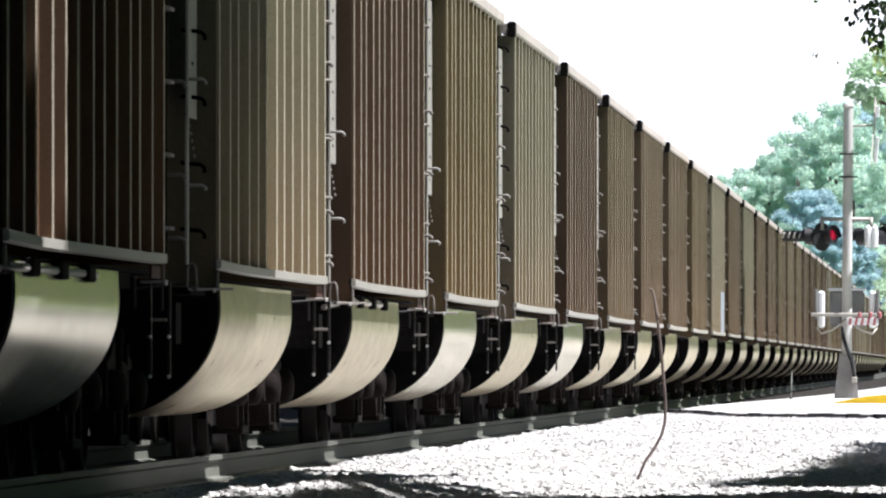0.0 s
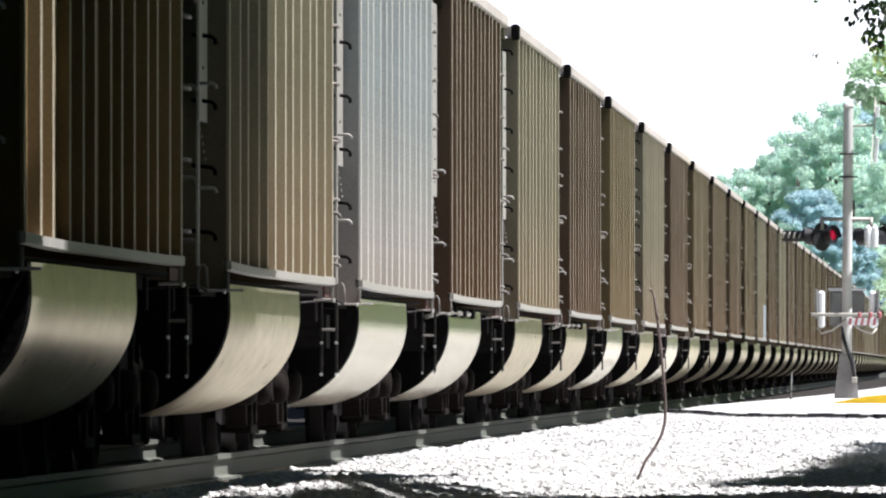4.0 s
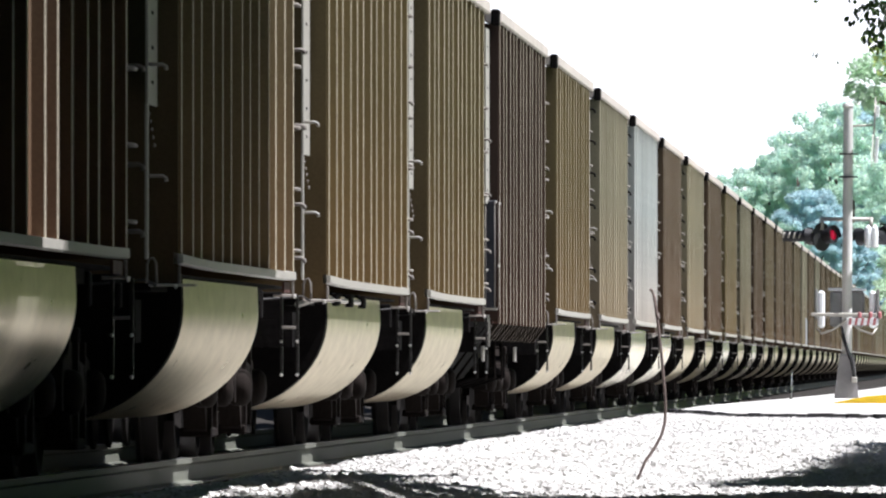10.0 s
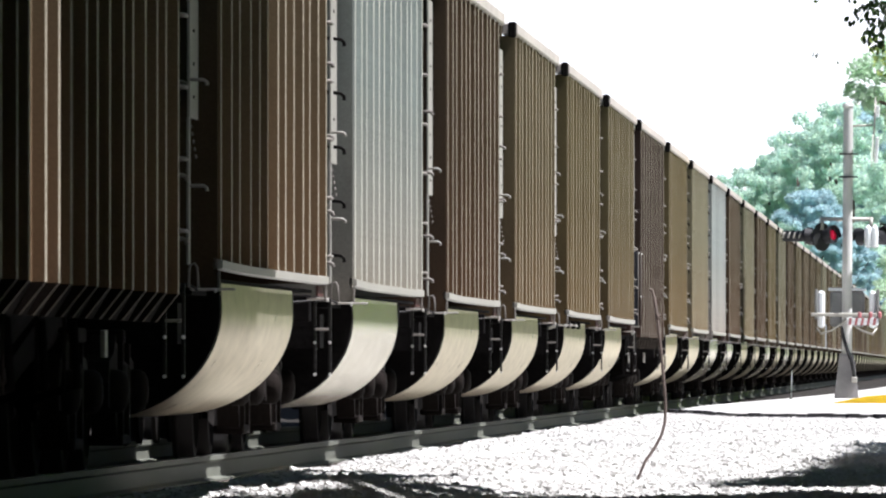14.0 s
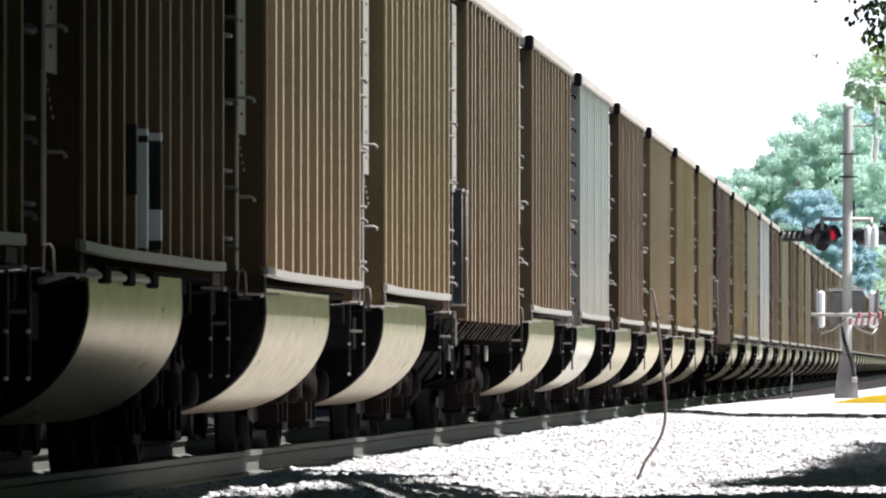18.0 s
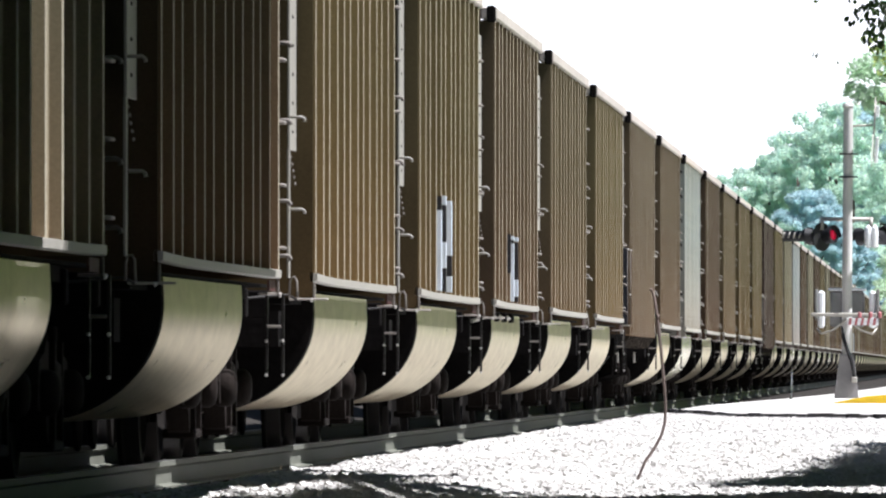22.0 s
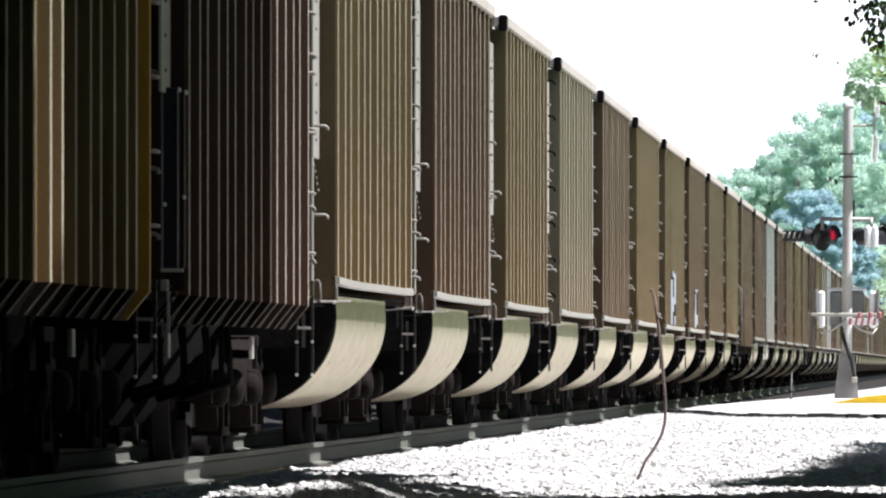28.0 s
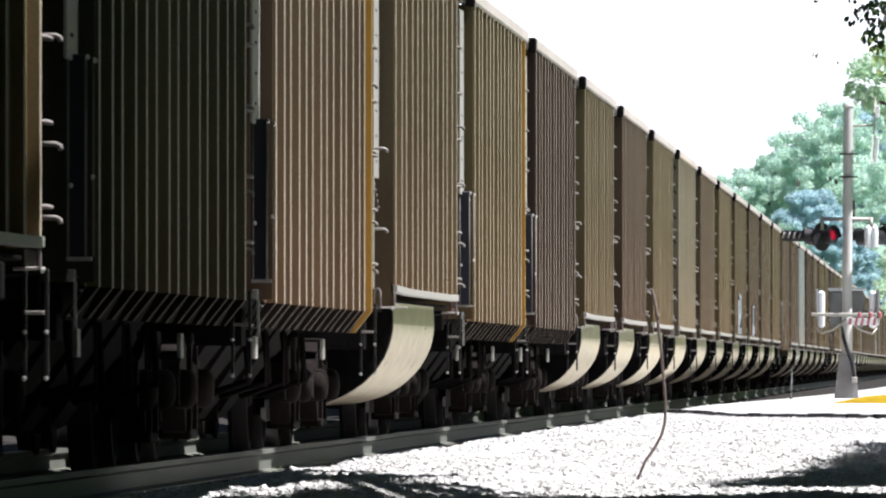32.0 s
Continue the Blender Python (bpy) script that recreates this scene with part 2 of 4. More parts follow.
def wheelset_mesh():
    bm = bmesh.new()
    lathe(bm, [(-1.0, 0.07), (-1.0, 0.085), (1.0, 0.085), (1.0, 0.07)], "x", 12)
    for s in (-1, 1):
        prof = [(s * 0.67, 0.13), (s * 0.672, 0.30), (s * 0.678, 0.40), (s * 0.678, 0.485), (s * 0.705, 0.485), (s * 0.715, 0.46), (s * 0.81, 0.452), (s * 0.815, 0.40), (s * 0.76, 0.37), (s * 0.73, 0.2), (s * 0.82, 0.13)]
        lathe(bm, prof, "x", 24)
    for f in bm.faces:
        c = f.calc_center_median()
        if 0.44 < math.hypot(c.y, c.z) < 0.47 and 0.72 < abs(c.x) < 0.8:
            f.material_index = 1        # tread scoured by the rail
    me = mesh_of("wheelset", bm, WHEEL)
    me.materials.append(TREAD)
    return me


def side_frame_mesh():
    bm = bmesh.new()
    # cast frame outline with a sagging lower chord
    pts = [(-1.12, 0.36), (-1.15, 0.5), (-1.05, 0.62), (-0.7, 0.66), (-0.4, 0.78), (0.4, 0.78), (0.7, 0.66), (1.05, 0.62), (1.15, 0.5), (1.12, 0.36), (0.95, 0.36), (0.62, 0.42), (0.42, 0.2), (0.3, 0.17), (-0.3, 0.17), (-0.42, 0.2), (-0.62, 0.42), (-0.95, 0.36)]
    prism(bm, pts, "x", -0.07, 0.07)
    box(bm, -0.11, 0.11, -0.42, 0.42, 0.72, 0.80, 0.01)
    box(bm, -0.1, 0.1, -0.36, 0.36, 0.15, 0.21, 0.01)
    box(bm, 0.05, 0.10, -0.33, -0.24, 0.2, 0.74)
    box(bm, 0.05, 0.10, 0.24, 0.33, 0.2, 0.74)
    return mesh_of("side_frame", bm, CAST)


def spring_mesh():
    bm = bmesh.new()
    prof = []
    for i in range(9):
        prof += [(0.22 + 0.03 * i, 0.06), (0.235 + 0.03 * i, 0.075)]
    lathe(bm, prof, "z", 10)
    return mesh_of("spring", bm, CAST)


def cap_mesh():
    return mesh_of("bearing_cap", lathe(bmesh.new(), [(0, 0.1), (0.03, 0.12), (0.1, 0.12), (0.13, 0.1), (0.145, 0.07), (0.15, 0.03)], "x", 20), CAST, True)


M_WHEEL, M_FRAME, M_SPRING, M_CAP = wheelset_mesh(), side_frame_mesh(), spring_mesh(), cap_mesh()
M_BOLSTER = mesh_of("bolster", box(B(-1.1, 1.1, -0.2, 0.2, 0.42, 0.62, bev=0.02), -0.3, 0.3, -0.28, 0.28, 0.6, 0.68), CAST)
M_BRAKE = mesh_of("brake_beam", box(box(B(-0.85, 0.85, -0.04, 0.04, 0.3, 0.38), -0.82, -0.66, -0.06, 0.06, 0.25, 0.5), 0.66, 0.82, -0.06, 0.06, 0.25, 0.5), UNDER)


def coupler_mesh():
    bm = B(-0.09, 0.09, 0.5, 1.1, 0.72, 0.9, bev=0.02)
    box(bm, -0.15, 0.15, 0.02, 0.5, 0.7, 0.95, 0.04)
    box(bm, 0.02, 0.18, -0.12, 0.1, 0.7, 0.95, 0.04)
    return mesh_of("coupler", bm, CAST)


def hose_mesh():
    return mesh_of("air_hose", tube(bmesh.new(), [(0.35, 0.95, 0.72), (0.36, 0.8, 0.6), (0.33, 0.55, 0.42), (0.22, 0.25, 0.36), (0.12, 0.0, 0.42)], 0.028, 8), UNDER)


M_COUPLER, M_HOSE = coupler_mesh(), hose_mesh()


def grab_mesh(w, out):
    bm = tube(bmesh.new(), [(-0.02, 0, 0), (out, 0, 0), (out, w, 0), (-0.02, w, 0)], 0.012, 6)
    return mesh_of("grab_iron", bm, GRAB)


M_RUNG = grab_mesh(0.42, 0.035)
M_HOOK = mesh_of("grab_iron", tube(bmesh.new(), [(-0.06, 0, 0.0), (0.015, 0.0, 0.0), (0.034, 0.0, -0.01), (0.038, 0.0, -0.03)], 0.014, 6), GRAB)
M_TINE = mesh_of("ladder_rung", tube(bmesh.new(), [(-0.09, 0, 0.012), (0.022, 0, 0.0), (0.043, 0, -0.018), (0.046, 0, -0.046)], 0.013, 6), UNDER)


def step_mesh():
    """Two hangers of the corner step, set across the car."""
    bm = bmesh.new()
    for x in (-0.05, 0.05):
        box(bm, x - 0.009, x + 0.009, -0.02, 0.02, 0.0, 0.5, 0.002)
    return mesh_of("sill_step", bm, STEPM)


M_STEP = step_mesh()
M_TREAD = mesh_of("tread", B(-0.045, 0.04, -0.06, 0.06, -0.006, 0.012, bev=0.003), GRAB)
M_FOOT = mesh_of("step_foot", lathe(bmesh.new(), [(-0.03, 0.006), (-0.018, 0.0105), (0.0, 0.0105), (0.012, 0.006)], "y", 8), BARE)
M_BOLT = mesh_of("bolt", lathe(bmesh.new(), [(0, 0.0125), (0.01, 0.0125), (0.016, 0.008)], "x", 8), BARE)
M_STUD = mesh_of("bolt", lathe(bmesh.new(), [(0, 0.011), (0.006, 0.011), (0.009, 0.006)], "x", 8), GRAB)
M_RIVET = mesh_of("rivet", lathe(bmesh.new(), [(-0.012, 0.006), (-0.006, 0.009), (0.0, 0.009)], "y", 8), GRAB)
M_STILE = mesh_of("ladder_stile", B(1.484, 1.5, 1.22, 2.0, 1.98, 3.56, bev=0.004), ALU)
M_STILE_LOW = mesh_of("ladder_stile", B(1.482, 1.498, 1.2, 1.3, 1.16, 1.98, bev=0.003), ALU)
M_SLOT = mesh_of("bolt_hole", B(1.498, 1.504, 1.5, 1.6, -0.009, 0.009), UNDER)
M_HANDLE = mesh_of("end_grab", tube(bmesh.new(), [(1.49, 1.25, 0), (1.575, 1.25, 0.0), (1.592, 1.25, -0.012), (1.594, 1.25, -0.03)], 0.011, 6), ALU)
M_ARCH = mesh_of("lever_loop", tube(bmesh.new(), [(1.513, 0.9, 1.03), (1.515, 0.9, 1.13), (1.524, 0.9, 1.158), (1.545, 0.9, 1.165), (1.56, 0.9, 1.14), (1.565, 0.9, 1.03)], 0.0075, 6), GRAB)
M_STRAP = mesh_of("corner_strap", B(1.606, 1.622, 2.04, 2.07, 1.03, 1.128, bev=0.003), GRAB)
M_NEARBAR = mesh_of("end_step", B(1.46, 1.712, 1.86, 2.0, 1.02, 1.034, bev=0.003), CHORD)
M_FARBAR = mesh_of("end_step", B(1.49, 1.63, 13.86, 13.98, 1.03, 1.046, bev=0.003), CHORD)
M_BRACKET = mesh_of("sill_bracket", B(1.585, 1.6, 13.1, 13.84, 1.05, 1.12, bev=0.003), PRIMER)


def truck(parent, y, fine):
    tr = piece("truck", M_BOLSTER, parent, (0, y, 0))
    for s in (-1, 1):
        piece("side_frame", M_FRAME, tr, (s * 1.0, 0, 0), 0 if s > 0 else 180)
        for dy in (-0.16, 0, 0.16) if fine else ():
            piece("spring", M_SPRING, tr, (s * 1.0, dy, 0))
    for dy in (-WB, WB):
        piece("bearing_cap", M_CAP, tr, (1.02, dy, WHEEL_R))
        piece("brake_beam", M_BRAKE, tr, (0, dy * 0.4, 0))
        w = piece("wheelset", M_WHEEL, tr, (0, dy, WHEEL_R))
        WHEELS[dy > 0].append(w)
    return tr


WHEELS = {True: [], False: []}


M_CLAMP = mesh_of("pipe_clamp", B(-0.035, 0.035, -0.22, 0.22, -0.04, 0.05, bev=0.01), UNDER)


def running_gear(car, fine=True):
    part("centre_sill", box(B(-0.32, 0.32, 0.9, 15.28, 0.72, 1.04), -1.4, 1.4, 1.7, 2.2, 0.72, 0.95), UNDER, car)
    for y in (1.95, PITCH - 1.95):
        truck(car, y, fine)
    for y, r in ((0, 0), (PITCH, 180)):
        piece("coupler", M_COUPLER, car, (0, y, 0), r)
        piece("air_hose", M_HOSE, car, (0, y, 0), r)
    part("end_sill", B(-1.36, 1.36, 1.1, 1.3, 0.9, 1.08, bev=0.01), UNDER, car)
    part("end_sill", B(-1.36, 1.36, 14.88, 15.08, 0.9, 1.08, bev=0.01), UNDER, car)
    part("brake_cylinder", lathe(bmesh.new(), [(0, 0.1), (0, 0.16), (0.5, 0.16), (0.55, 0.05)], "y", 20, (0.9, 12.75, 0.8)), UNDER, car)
    part("uncoupling_lever", tube(bmesh.new(), [(1.55, 1.05, 1.02), (1.5, 1.0, 1.05), (0.3, 0.9, 0.95), (0.1, 0.75, 0.92)], 0.009, 6), STEPM, car)


def end_gear(car, ya, yb, hopper):
    """Ladder stile, loops, steps and bolts at both ends of a car whose ribbed side runs from ya to yb."""
    d = ya - 2.05
    dx = 0.032 if hopper else 0.0
    st = piece("ladder_stile", M_STILE, car, (dx, d, 0.08 if hopper else 0), label="pale ladder stile with bolt holes")
    for i in range(8):
        piece("bolt_hole", M_SLOT, st, (0, 0, 2.1 + 0.185 * i))
    if not hopper:
        low = piece("ladder_stile", M_STILE_LOW, car, (dx, d, 0))
        for i in range(5):
            piece("bolt", M_STUD, low, (1.5 + 0.007 * i, 1.25, 1.93 - 0.042 * i))
        for z in (2.19, 1.6):
            piece("end_grab", M_HANDLE, car, (0, d, z))
    if not hopper:
        piece("lever_loop", M_ARCH, car, (0, d, 0))
        piece("corner_strap", M_STRAP, car, (0, d, 0))
        near = piece("end_step", M_NEARBAR, car, (0, d, 0), label="pale end step bar")
        piece("bolt", M_BOLT, near, (1.6, 1.85, 1.02))
        e = yb - 13.85
        piece("sill_bracket", M_BRACKET, car, (0, e, 0), label="red-oxide bracket under the sill")
        piece("corner_strap", M_STRAP, car, (0, e + 11.78, 0))
        far = piece("end_step", M_FARBAR, car, (0, e, 0), label="pale end step bar")
        piece("bolt", M_BOLT, far, (1.62, 13.84, 1.03))
    steps = piece("sill_step", M_STEP, car, (1.585, yb + 0.15, 0.54))
    piece("tread", M_TREAD, steps, (0, 0, 0.295))
    for x in (-0.05, 0.05):
        for z in (0.0, 0.21):
            piece("step_foot", M_FOOT, steps, (x, -0.02, z))


def upper_works(car, rib_count, rib_mesh, ya, yb, hopper, fine=True):
    """Ribbed sides from ya to yb, chords, end sheets and end gear."""
    y0, y1 = (1.6, 14.3) if hopper else (ya + 0.11, yb - 0.1)
    step = (y1 - y0) / (rib_count - 1)
    for i in range(rib_count):
        jog = 0.1 * math.sin(i * 2.3)
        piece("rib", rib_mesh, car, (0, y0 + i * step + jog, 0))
    bm = bmesh.new()
    for i in range(rib_count):
        y = y0 + i * step
        box(bm, -X0, -1.555, y - 0.07, y + 0.07, 1.0 if hopper else 1.18, 3.7)
    tagged(part("rib_row", bm, PAINT, car), kind="stuff")
    for s in (1, -1):
        part("top_chord", B(min(s * 1.49, s * 1.64), max(s * 1.49, s * 1.64), ya, 14.85, 3.71, 3.82, bev=0.012), CHORD, car, "pale dusty top chord")
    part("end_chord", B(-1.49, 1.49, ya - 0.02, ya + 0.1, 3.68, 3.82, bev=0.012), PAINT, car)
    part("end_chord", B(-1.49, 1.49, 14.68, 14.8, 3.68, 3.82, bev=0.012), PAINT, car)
    low = 0.98 if hopper else 1.16
    part("side_panel", B(1.545, 1.56, ya + 0.02, yb, low, 3.70), PAINT, car)
    # recessed end bay given near-black in place of its own shade
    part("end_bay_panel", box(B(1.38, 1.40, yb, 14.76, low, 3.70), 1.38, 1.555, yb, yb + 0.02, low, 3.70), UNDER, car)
    part("corner_bracket", B(1.55, 1.63, ya - 0.14, ya - 0.004, 3.68, 3.828, bev=0.015), UNDER, car)
    part("side_panel", B(-1.56, -1.545, ya, 14.78, low, 3.70), PAINT, car)
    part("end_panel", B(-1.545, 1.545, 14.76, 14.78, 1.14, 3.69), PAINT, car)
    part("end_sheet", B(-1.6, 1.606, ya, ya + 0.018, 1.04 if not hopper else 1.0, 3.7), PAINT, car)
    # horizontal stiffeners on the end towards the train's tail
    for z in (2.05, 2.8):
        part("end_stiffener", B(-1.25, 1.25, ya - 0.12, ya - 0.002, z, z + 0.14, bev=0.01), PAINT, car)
    part("floor_plate", B(-1.5, 1.5, ya + 0.02, 14.76, 1.08, 1.1), UNDER, car)
    for i in range(6):
        piece("rung", M_RUNG, car, (1.6, yb + 0.02, 1.32 + 0.385 * i))
    for z in (1.28, 1.62, 2.12, 2.6):
        piece("grab_iron", M_HOOK, car, (1.6, 14.82, z))
    if fine:
        end_gear(car, ya, yb, hopper)
    else:
        piece("ladder_stile", M_STILE, car)


def rib(bm, side, hopper, d=0.075, w=0.13):
    z0 = 0.98 if hopper else 1.178
    a, b = (X0 - d) * side, X0 * side
    prism(bm, [(a, -w / 2), (a, w / 2), (b, w / 2 - 0.006), (b, -w / 2 + 0.003)], "z", z0, 3.71)
    if hopper:
        lo = [bm.verts.new(p) for p in ((side * 1.44, -w / 2, 0.83), (side * 1.44, w / 2, 0.83), (side * 1.5, w / 2, 0.83), (side * 1.5, -w / 2, 0.83))]
        hi = [bm.verts.new(p) for p in ((a, -w / 2, z0), (a, w / 2, z0), (b, w / 2, z0), (b, -w / 2, z0))]
        for i in range(4):
            bm.faces.new((lo[i], lo[(i + 1) % 4], hi[(i + 1) % 4], hi[i]))
        bm.faces.new(lo)
        bmesh.ops.recalc_face_normals(bm, faces=bm.faces)
    for f in bm.faces:
        f.normal_update()
        # slope rib sides take the shade-dark paint, slope rims the dusty one
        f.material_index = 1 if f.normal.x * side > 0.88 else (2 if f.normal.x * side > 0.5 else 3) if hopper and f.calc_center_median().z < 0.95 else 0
    return bm


def rib_mesh(hopper):
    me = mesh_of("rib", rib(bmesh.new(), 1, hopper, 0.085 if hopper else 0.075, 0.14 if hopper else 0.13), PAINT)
    me.materials.append(RIBFACE)
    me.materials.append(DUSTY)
    me.materials.append(SLOPESHADE)
    return me


M_RIB = {(1, h): rib_mesh(h) for h in (False, True)}


def shell(bm, pts, y0, y1):
    """An open smooth trough along Y."""
    a = [bm.verts.new((x, y0, z)) for x, z in pts]
    b = [bm.verts.new((x, y1, z)) for x, z in pts]
    for i in range(len(pts) - 1):
        bm.faces.new((a[i], b[i], b[i + 1], a[i + 1])).smooth = True
    bmesh.ops.recalc_face_normals(bm, faces=bm.faces)
    return bm


def tub_profile(side, n=22):
    pts = [(side * 1.514, 1.075)]
    for i in range(n + 1):
        a = math.pi / 2 * i / n
        pts.append((side * (0.75 + 0.77 * math.cos(a) ** 0.96), 0.93 - 0.645 * math.sin(a)))
    return pts + [(side * 0.36, 0.285), (side * 0.34, 1.075)]


def sill_shape(s, ya, yb):
    """Side sill, swept up a little towards the car's rear end."""
    prof = [(s * 1.585, 1.126), (s * 1.625, 1.126), (s * 1.635, 1.133), (s * 1.635, 1.178), (s * 1.585, 1.186)]
    bm = bmesh.new()
    rings = []
    for k in (0.0, 0.008, 0.04, 0.09, 0.15, 0.22, 0.3, 0.6, 0.92, 1.0):
        y = ya + (yb - ya) * k
        dz = 0.016 * (max(0.0, 0.3 - k) / 0.3) ** 2 + 0.06 * max(0.0, k - 0.92)
        rings.append([bm.verts.new((x, y, z + dz)) for x, z in prof])
    for a, b in zip(rings, rings[1:]):
        for k in range(5):
            bm.faces.new((a[k], a[(k + 1) % 5], b[(k + 1) % 5], b[k]))
    for ring_v in (rings[0], rings[-1]):
        bm.faces.new(ring_v)
    bmesh.ops.recalc_face_normals(bm, faces=bm.faces)
    return bm


def tub_gondola(yb, fine=True):
    """A gondola with a round belly; yb is where its ribbed side ends. Cars that stay far off do without the small end gear."""
    ya, tub_end = 2.05, 11.62 - (13.9 - yb) * 0.75
    car = thing("coal_gondola", "", "coal car")
    running_gear(car, fine)
    upper_works(car, 13, M_RIB[1, False], ya, yb, False, fine)
    for s in (1, -1):
        pr = tub_profile(s)
        tub = part("tub", shell(bmesh.new(), pr, 4.0, tub_end), TUB, car, "smooth curved aluminium belly")
        out = [(x * 0.997, z + 0.003) for x, z in pr]
        # tub ends coloured near-black to stand for shade on the aluminium
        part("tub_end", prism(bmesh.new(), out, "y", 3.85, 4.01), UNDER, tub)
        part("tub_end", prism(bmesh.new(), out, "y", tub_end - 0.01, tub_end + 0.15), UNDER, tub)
        # dark strip fills the shaded gap between belly and sill
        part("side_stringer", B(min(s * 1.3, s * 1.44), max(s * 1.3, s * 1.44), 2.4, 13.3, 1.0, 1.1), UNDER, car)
        part("side_sill", sill_shape(s, ya, yb), ALU, car, "pale bare metal side sill")
    return car


def hopper_car():
    car = thing("coal_hopper", "", "coal car")
    running_gear(car)
    upper_works(car, 15, M_RIB[1, True], 1.4, 14.4, True)
    for s in (1, -1):
        part("slope_panel", prism(bmesh.new(), [(s * 1.545, 0.99), (s * 1.56, 0.98), (s * 1.47, 0.83), (s * 1.455, 0.83)], "y", 1.4, 14.78), SLOPESHADE, car)
    for i in range(4):
        y = 3.6 + i * 2.3
        bm = bmesh.new()
        lo = [bm.verts.new(p) for p in ((-0.7, y + 0.6, 0.24), (0.7, y + 0.6, 0.24), (0.7, y + 1.6, 0.24), (-0.7, y + 1.6, 0.24))]
        hi = [bm.verts.new(p) for p in ((-1.3, y, 1.05), (1.3, y, 1.05), (1.3, y + 2.2, 1.05), (-1.3, y + 2.2, 1.05))]
        for k in range(4):
            bm.faces.new((lo[k], lo[(k + 1) % 4], hi[(k + 1) % 4], hi[k]))
        bm.faces.new(lo[::-1])
        bm.faces.new(hi)
        bay = part("hopper_bay", bm, UNDER, car)
        part("bay_door", B(-0.72, 0.72, y + 0.5, y + 0.56, 0.22, 0.6), CAST, bay)
        part("door_lever", tube(bmesh.new(), [(1.3, y + 0.3, 0.82), (1.32, y + 0.4, 0.5), (1.0, y + 0.6, 0.4)], 0.025, 6), UNDER, bay)
    shield = part("end_shield", B(1.5, 1.6, 0.96, 1.0, 1.12, 2.09, bev=0.008), NAVY, car, "dark blue-black end cover")
    for x in (1.513, 1.596, 1.634):
        part("upright", tube(bmesh.new(), [(x, 0.94, 1.12), (x, 0.94, 2.075)], 0.005, 6), GRAB, shield)
    for x, z in ((1.6, 2.075), (1.636, 2.06), (1.625, 1.5), (1.52, 1.46)):
        piece("bolt", M_BOLT, shield, (x, 0.93, z))
    part("end_bracket", box(box(B(1.5, 1.54, 1.0, 1.1, 1.0, 1.06, bev=0.006), 1.5, 1.62, 1.0, 1.08, 1.1, 1.12), 1.535, 1.548, 1.0, 1.04, 0.77, 1.0), ALU, car, "pale corner bracket")
    for z in (0.84, 0.9, 0.96):
        piece("rivet", M_RIVET, car, (1.545 - (0.96 - z) * 0.5, 1.39, z))
    for y in (2.9, 11.4):
        part("door_post", B(1.4, 1.425, y, y + 0.2, 0.64, 0.78, bev=0.004), ALU, car, "pale upright plate under the slope")
    for y in (5.2, 7.4, 9.3):
        part("drain_pipe", tube(bmesh.new(), [(1.36, y, 0.84), (1.36, y, 0.46)], 0.009, 6), CAST, car)
    return car


# paints, as linear base colours
OLIVE, BROWN, DBROWN, BEIGE, SILVER, MAROON, GOLD, GREEN, TAN, PEARL = (0.272, 0.224, 0.113), (0.226, 0.173, 0.106), (0.18, 0.126, 0.079), (0.41, 0.385, 0.27), (0.55, 0.61, 0.575), (0.095, 0.06, 0.047), (0.275, 0.22, 0.107), (0.16, 0.16, 0.1), (0.256, 0.206, 0.119), (0.76, 0.82, 0.8)
HOPPERS = {-1: MAROON, -8: BROWN, -19: MAROON, -20: GOLD, -22: BROWN, -23: GREEN, -25: BROWN}
TUBS = {-26: OLIVE, -24: OLIVE, -21: TAN, -18: OLIVE, -17: DBROWN, -16: OLIVE, -15: BEIGE, -14: BROWN, -13: GOLD, -12: OLIVE, -11: BROWN, -10: TAN, -9: OLIVE,
        -7: BROWN, -6: SILVER, -5: DBROWN, -4: TAN, -3: GOLD, -2: OLIVE, 0: GOLD, 1: BEIGE, 2: PEARL, 3: DBROWN, 4: BEIGE, 5: DBROWN, 6: OLIVE, 7: BEIGE, 8: DBROWN, 9: TAN, 10: BROWN, 11: BROWN, 12: TAN, 13: BEIGE, 14: BROWN, 15: BEIGE}
NAMES = {OLIVE: "dusty olive", BROWN: "weathered brown", DBROWN: "dark rusty brown", BEIGE: "pale beige", SILVER: "silver-grey", PEARL: "silver-white", MAROON: "dark maroon", GOLD: "golden olive", GREEN: "dark green-grey", TAN: "dusty tan"}
FIRST, LAST = -26, 46
rnd = random.Random(7)
CARS = {}


def dress(car, col, hopper):
    car["label"] = f"{NAMES[col]} ribbed {'coal hopper with bent lower sides' if hopper else 'coal gondola with a bright rounded belly'}"
    k = rnd.uniform(0.51, 0.61)
    for o in car.children_recursive:
        g = 0.42 if o.name.startswith("end_") else 1.0     # shade on the car ends is put into their colour
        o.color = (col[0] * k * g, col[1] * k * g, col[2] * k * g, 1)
        if col in (SILVER, PEARL) and o.name.split(".")[0] == "tub":
            o.material_slots[0].link = "OBJECT"
            o.material_slots[0].material = CLEAN


LONG = (1, 2, 4, -3, -7, -10, -12)       # these have a longer ribbed side
SHORT = (3, 6, 8, -6)
protos = {"hopper": hopper_car(), "long": tub_gondola(14.3), "short": tub_gondola(13.3), "usual": tub_gondola(13.8), "far": tub_gondola(13.8, False)}
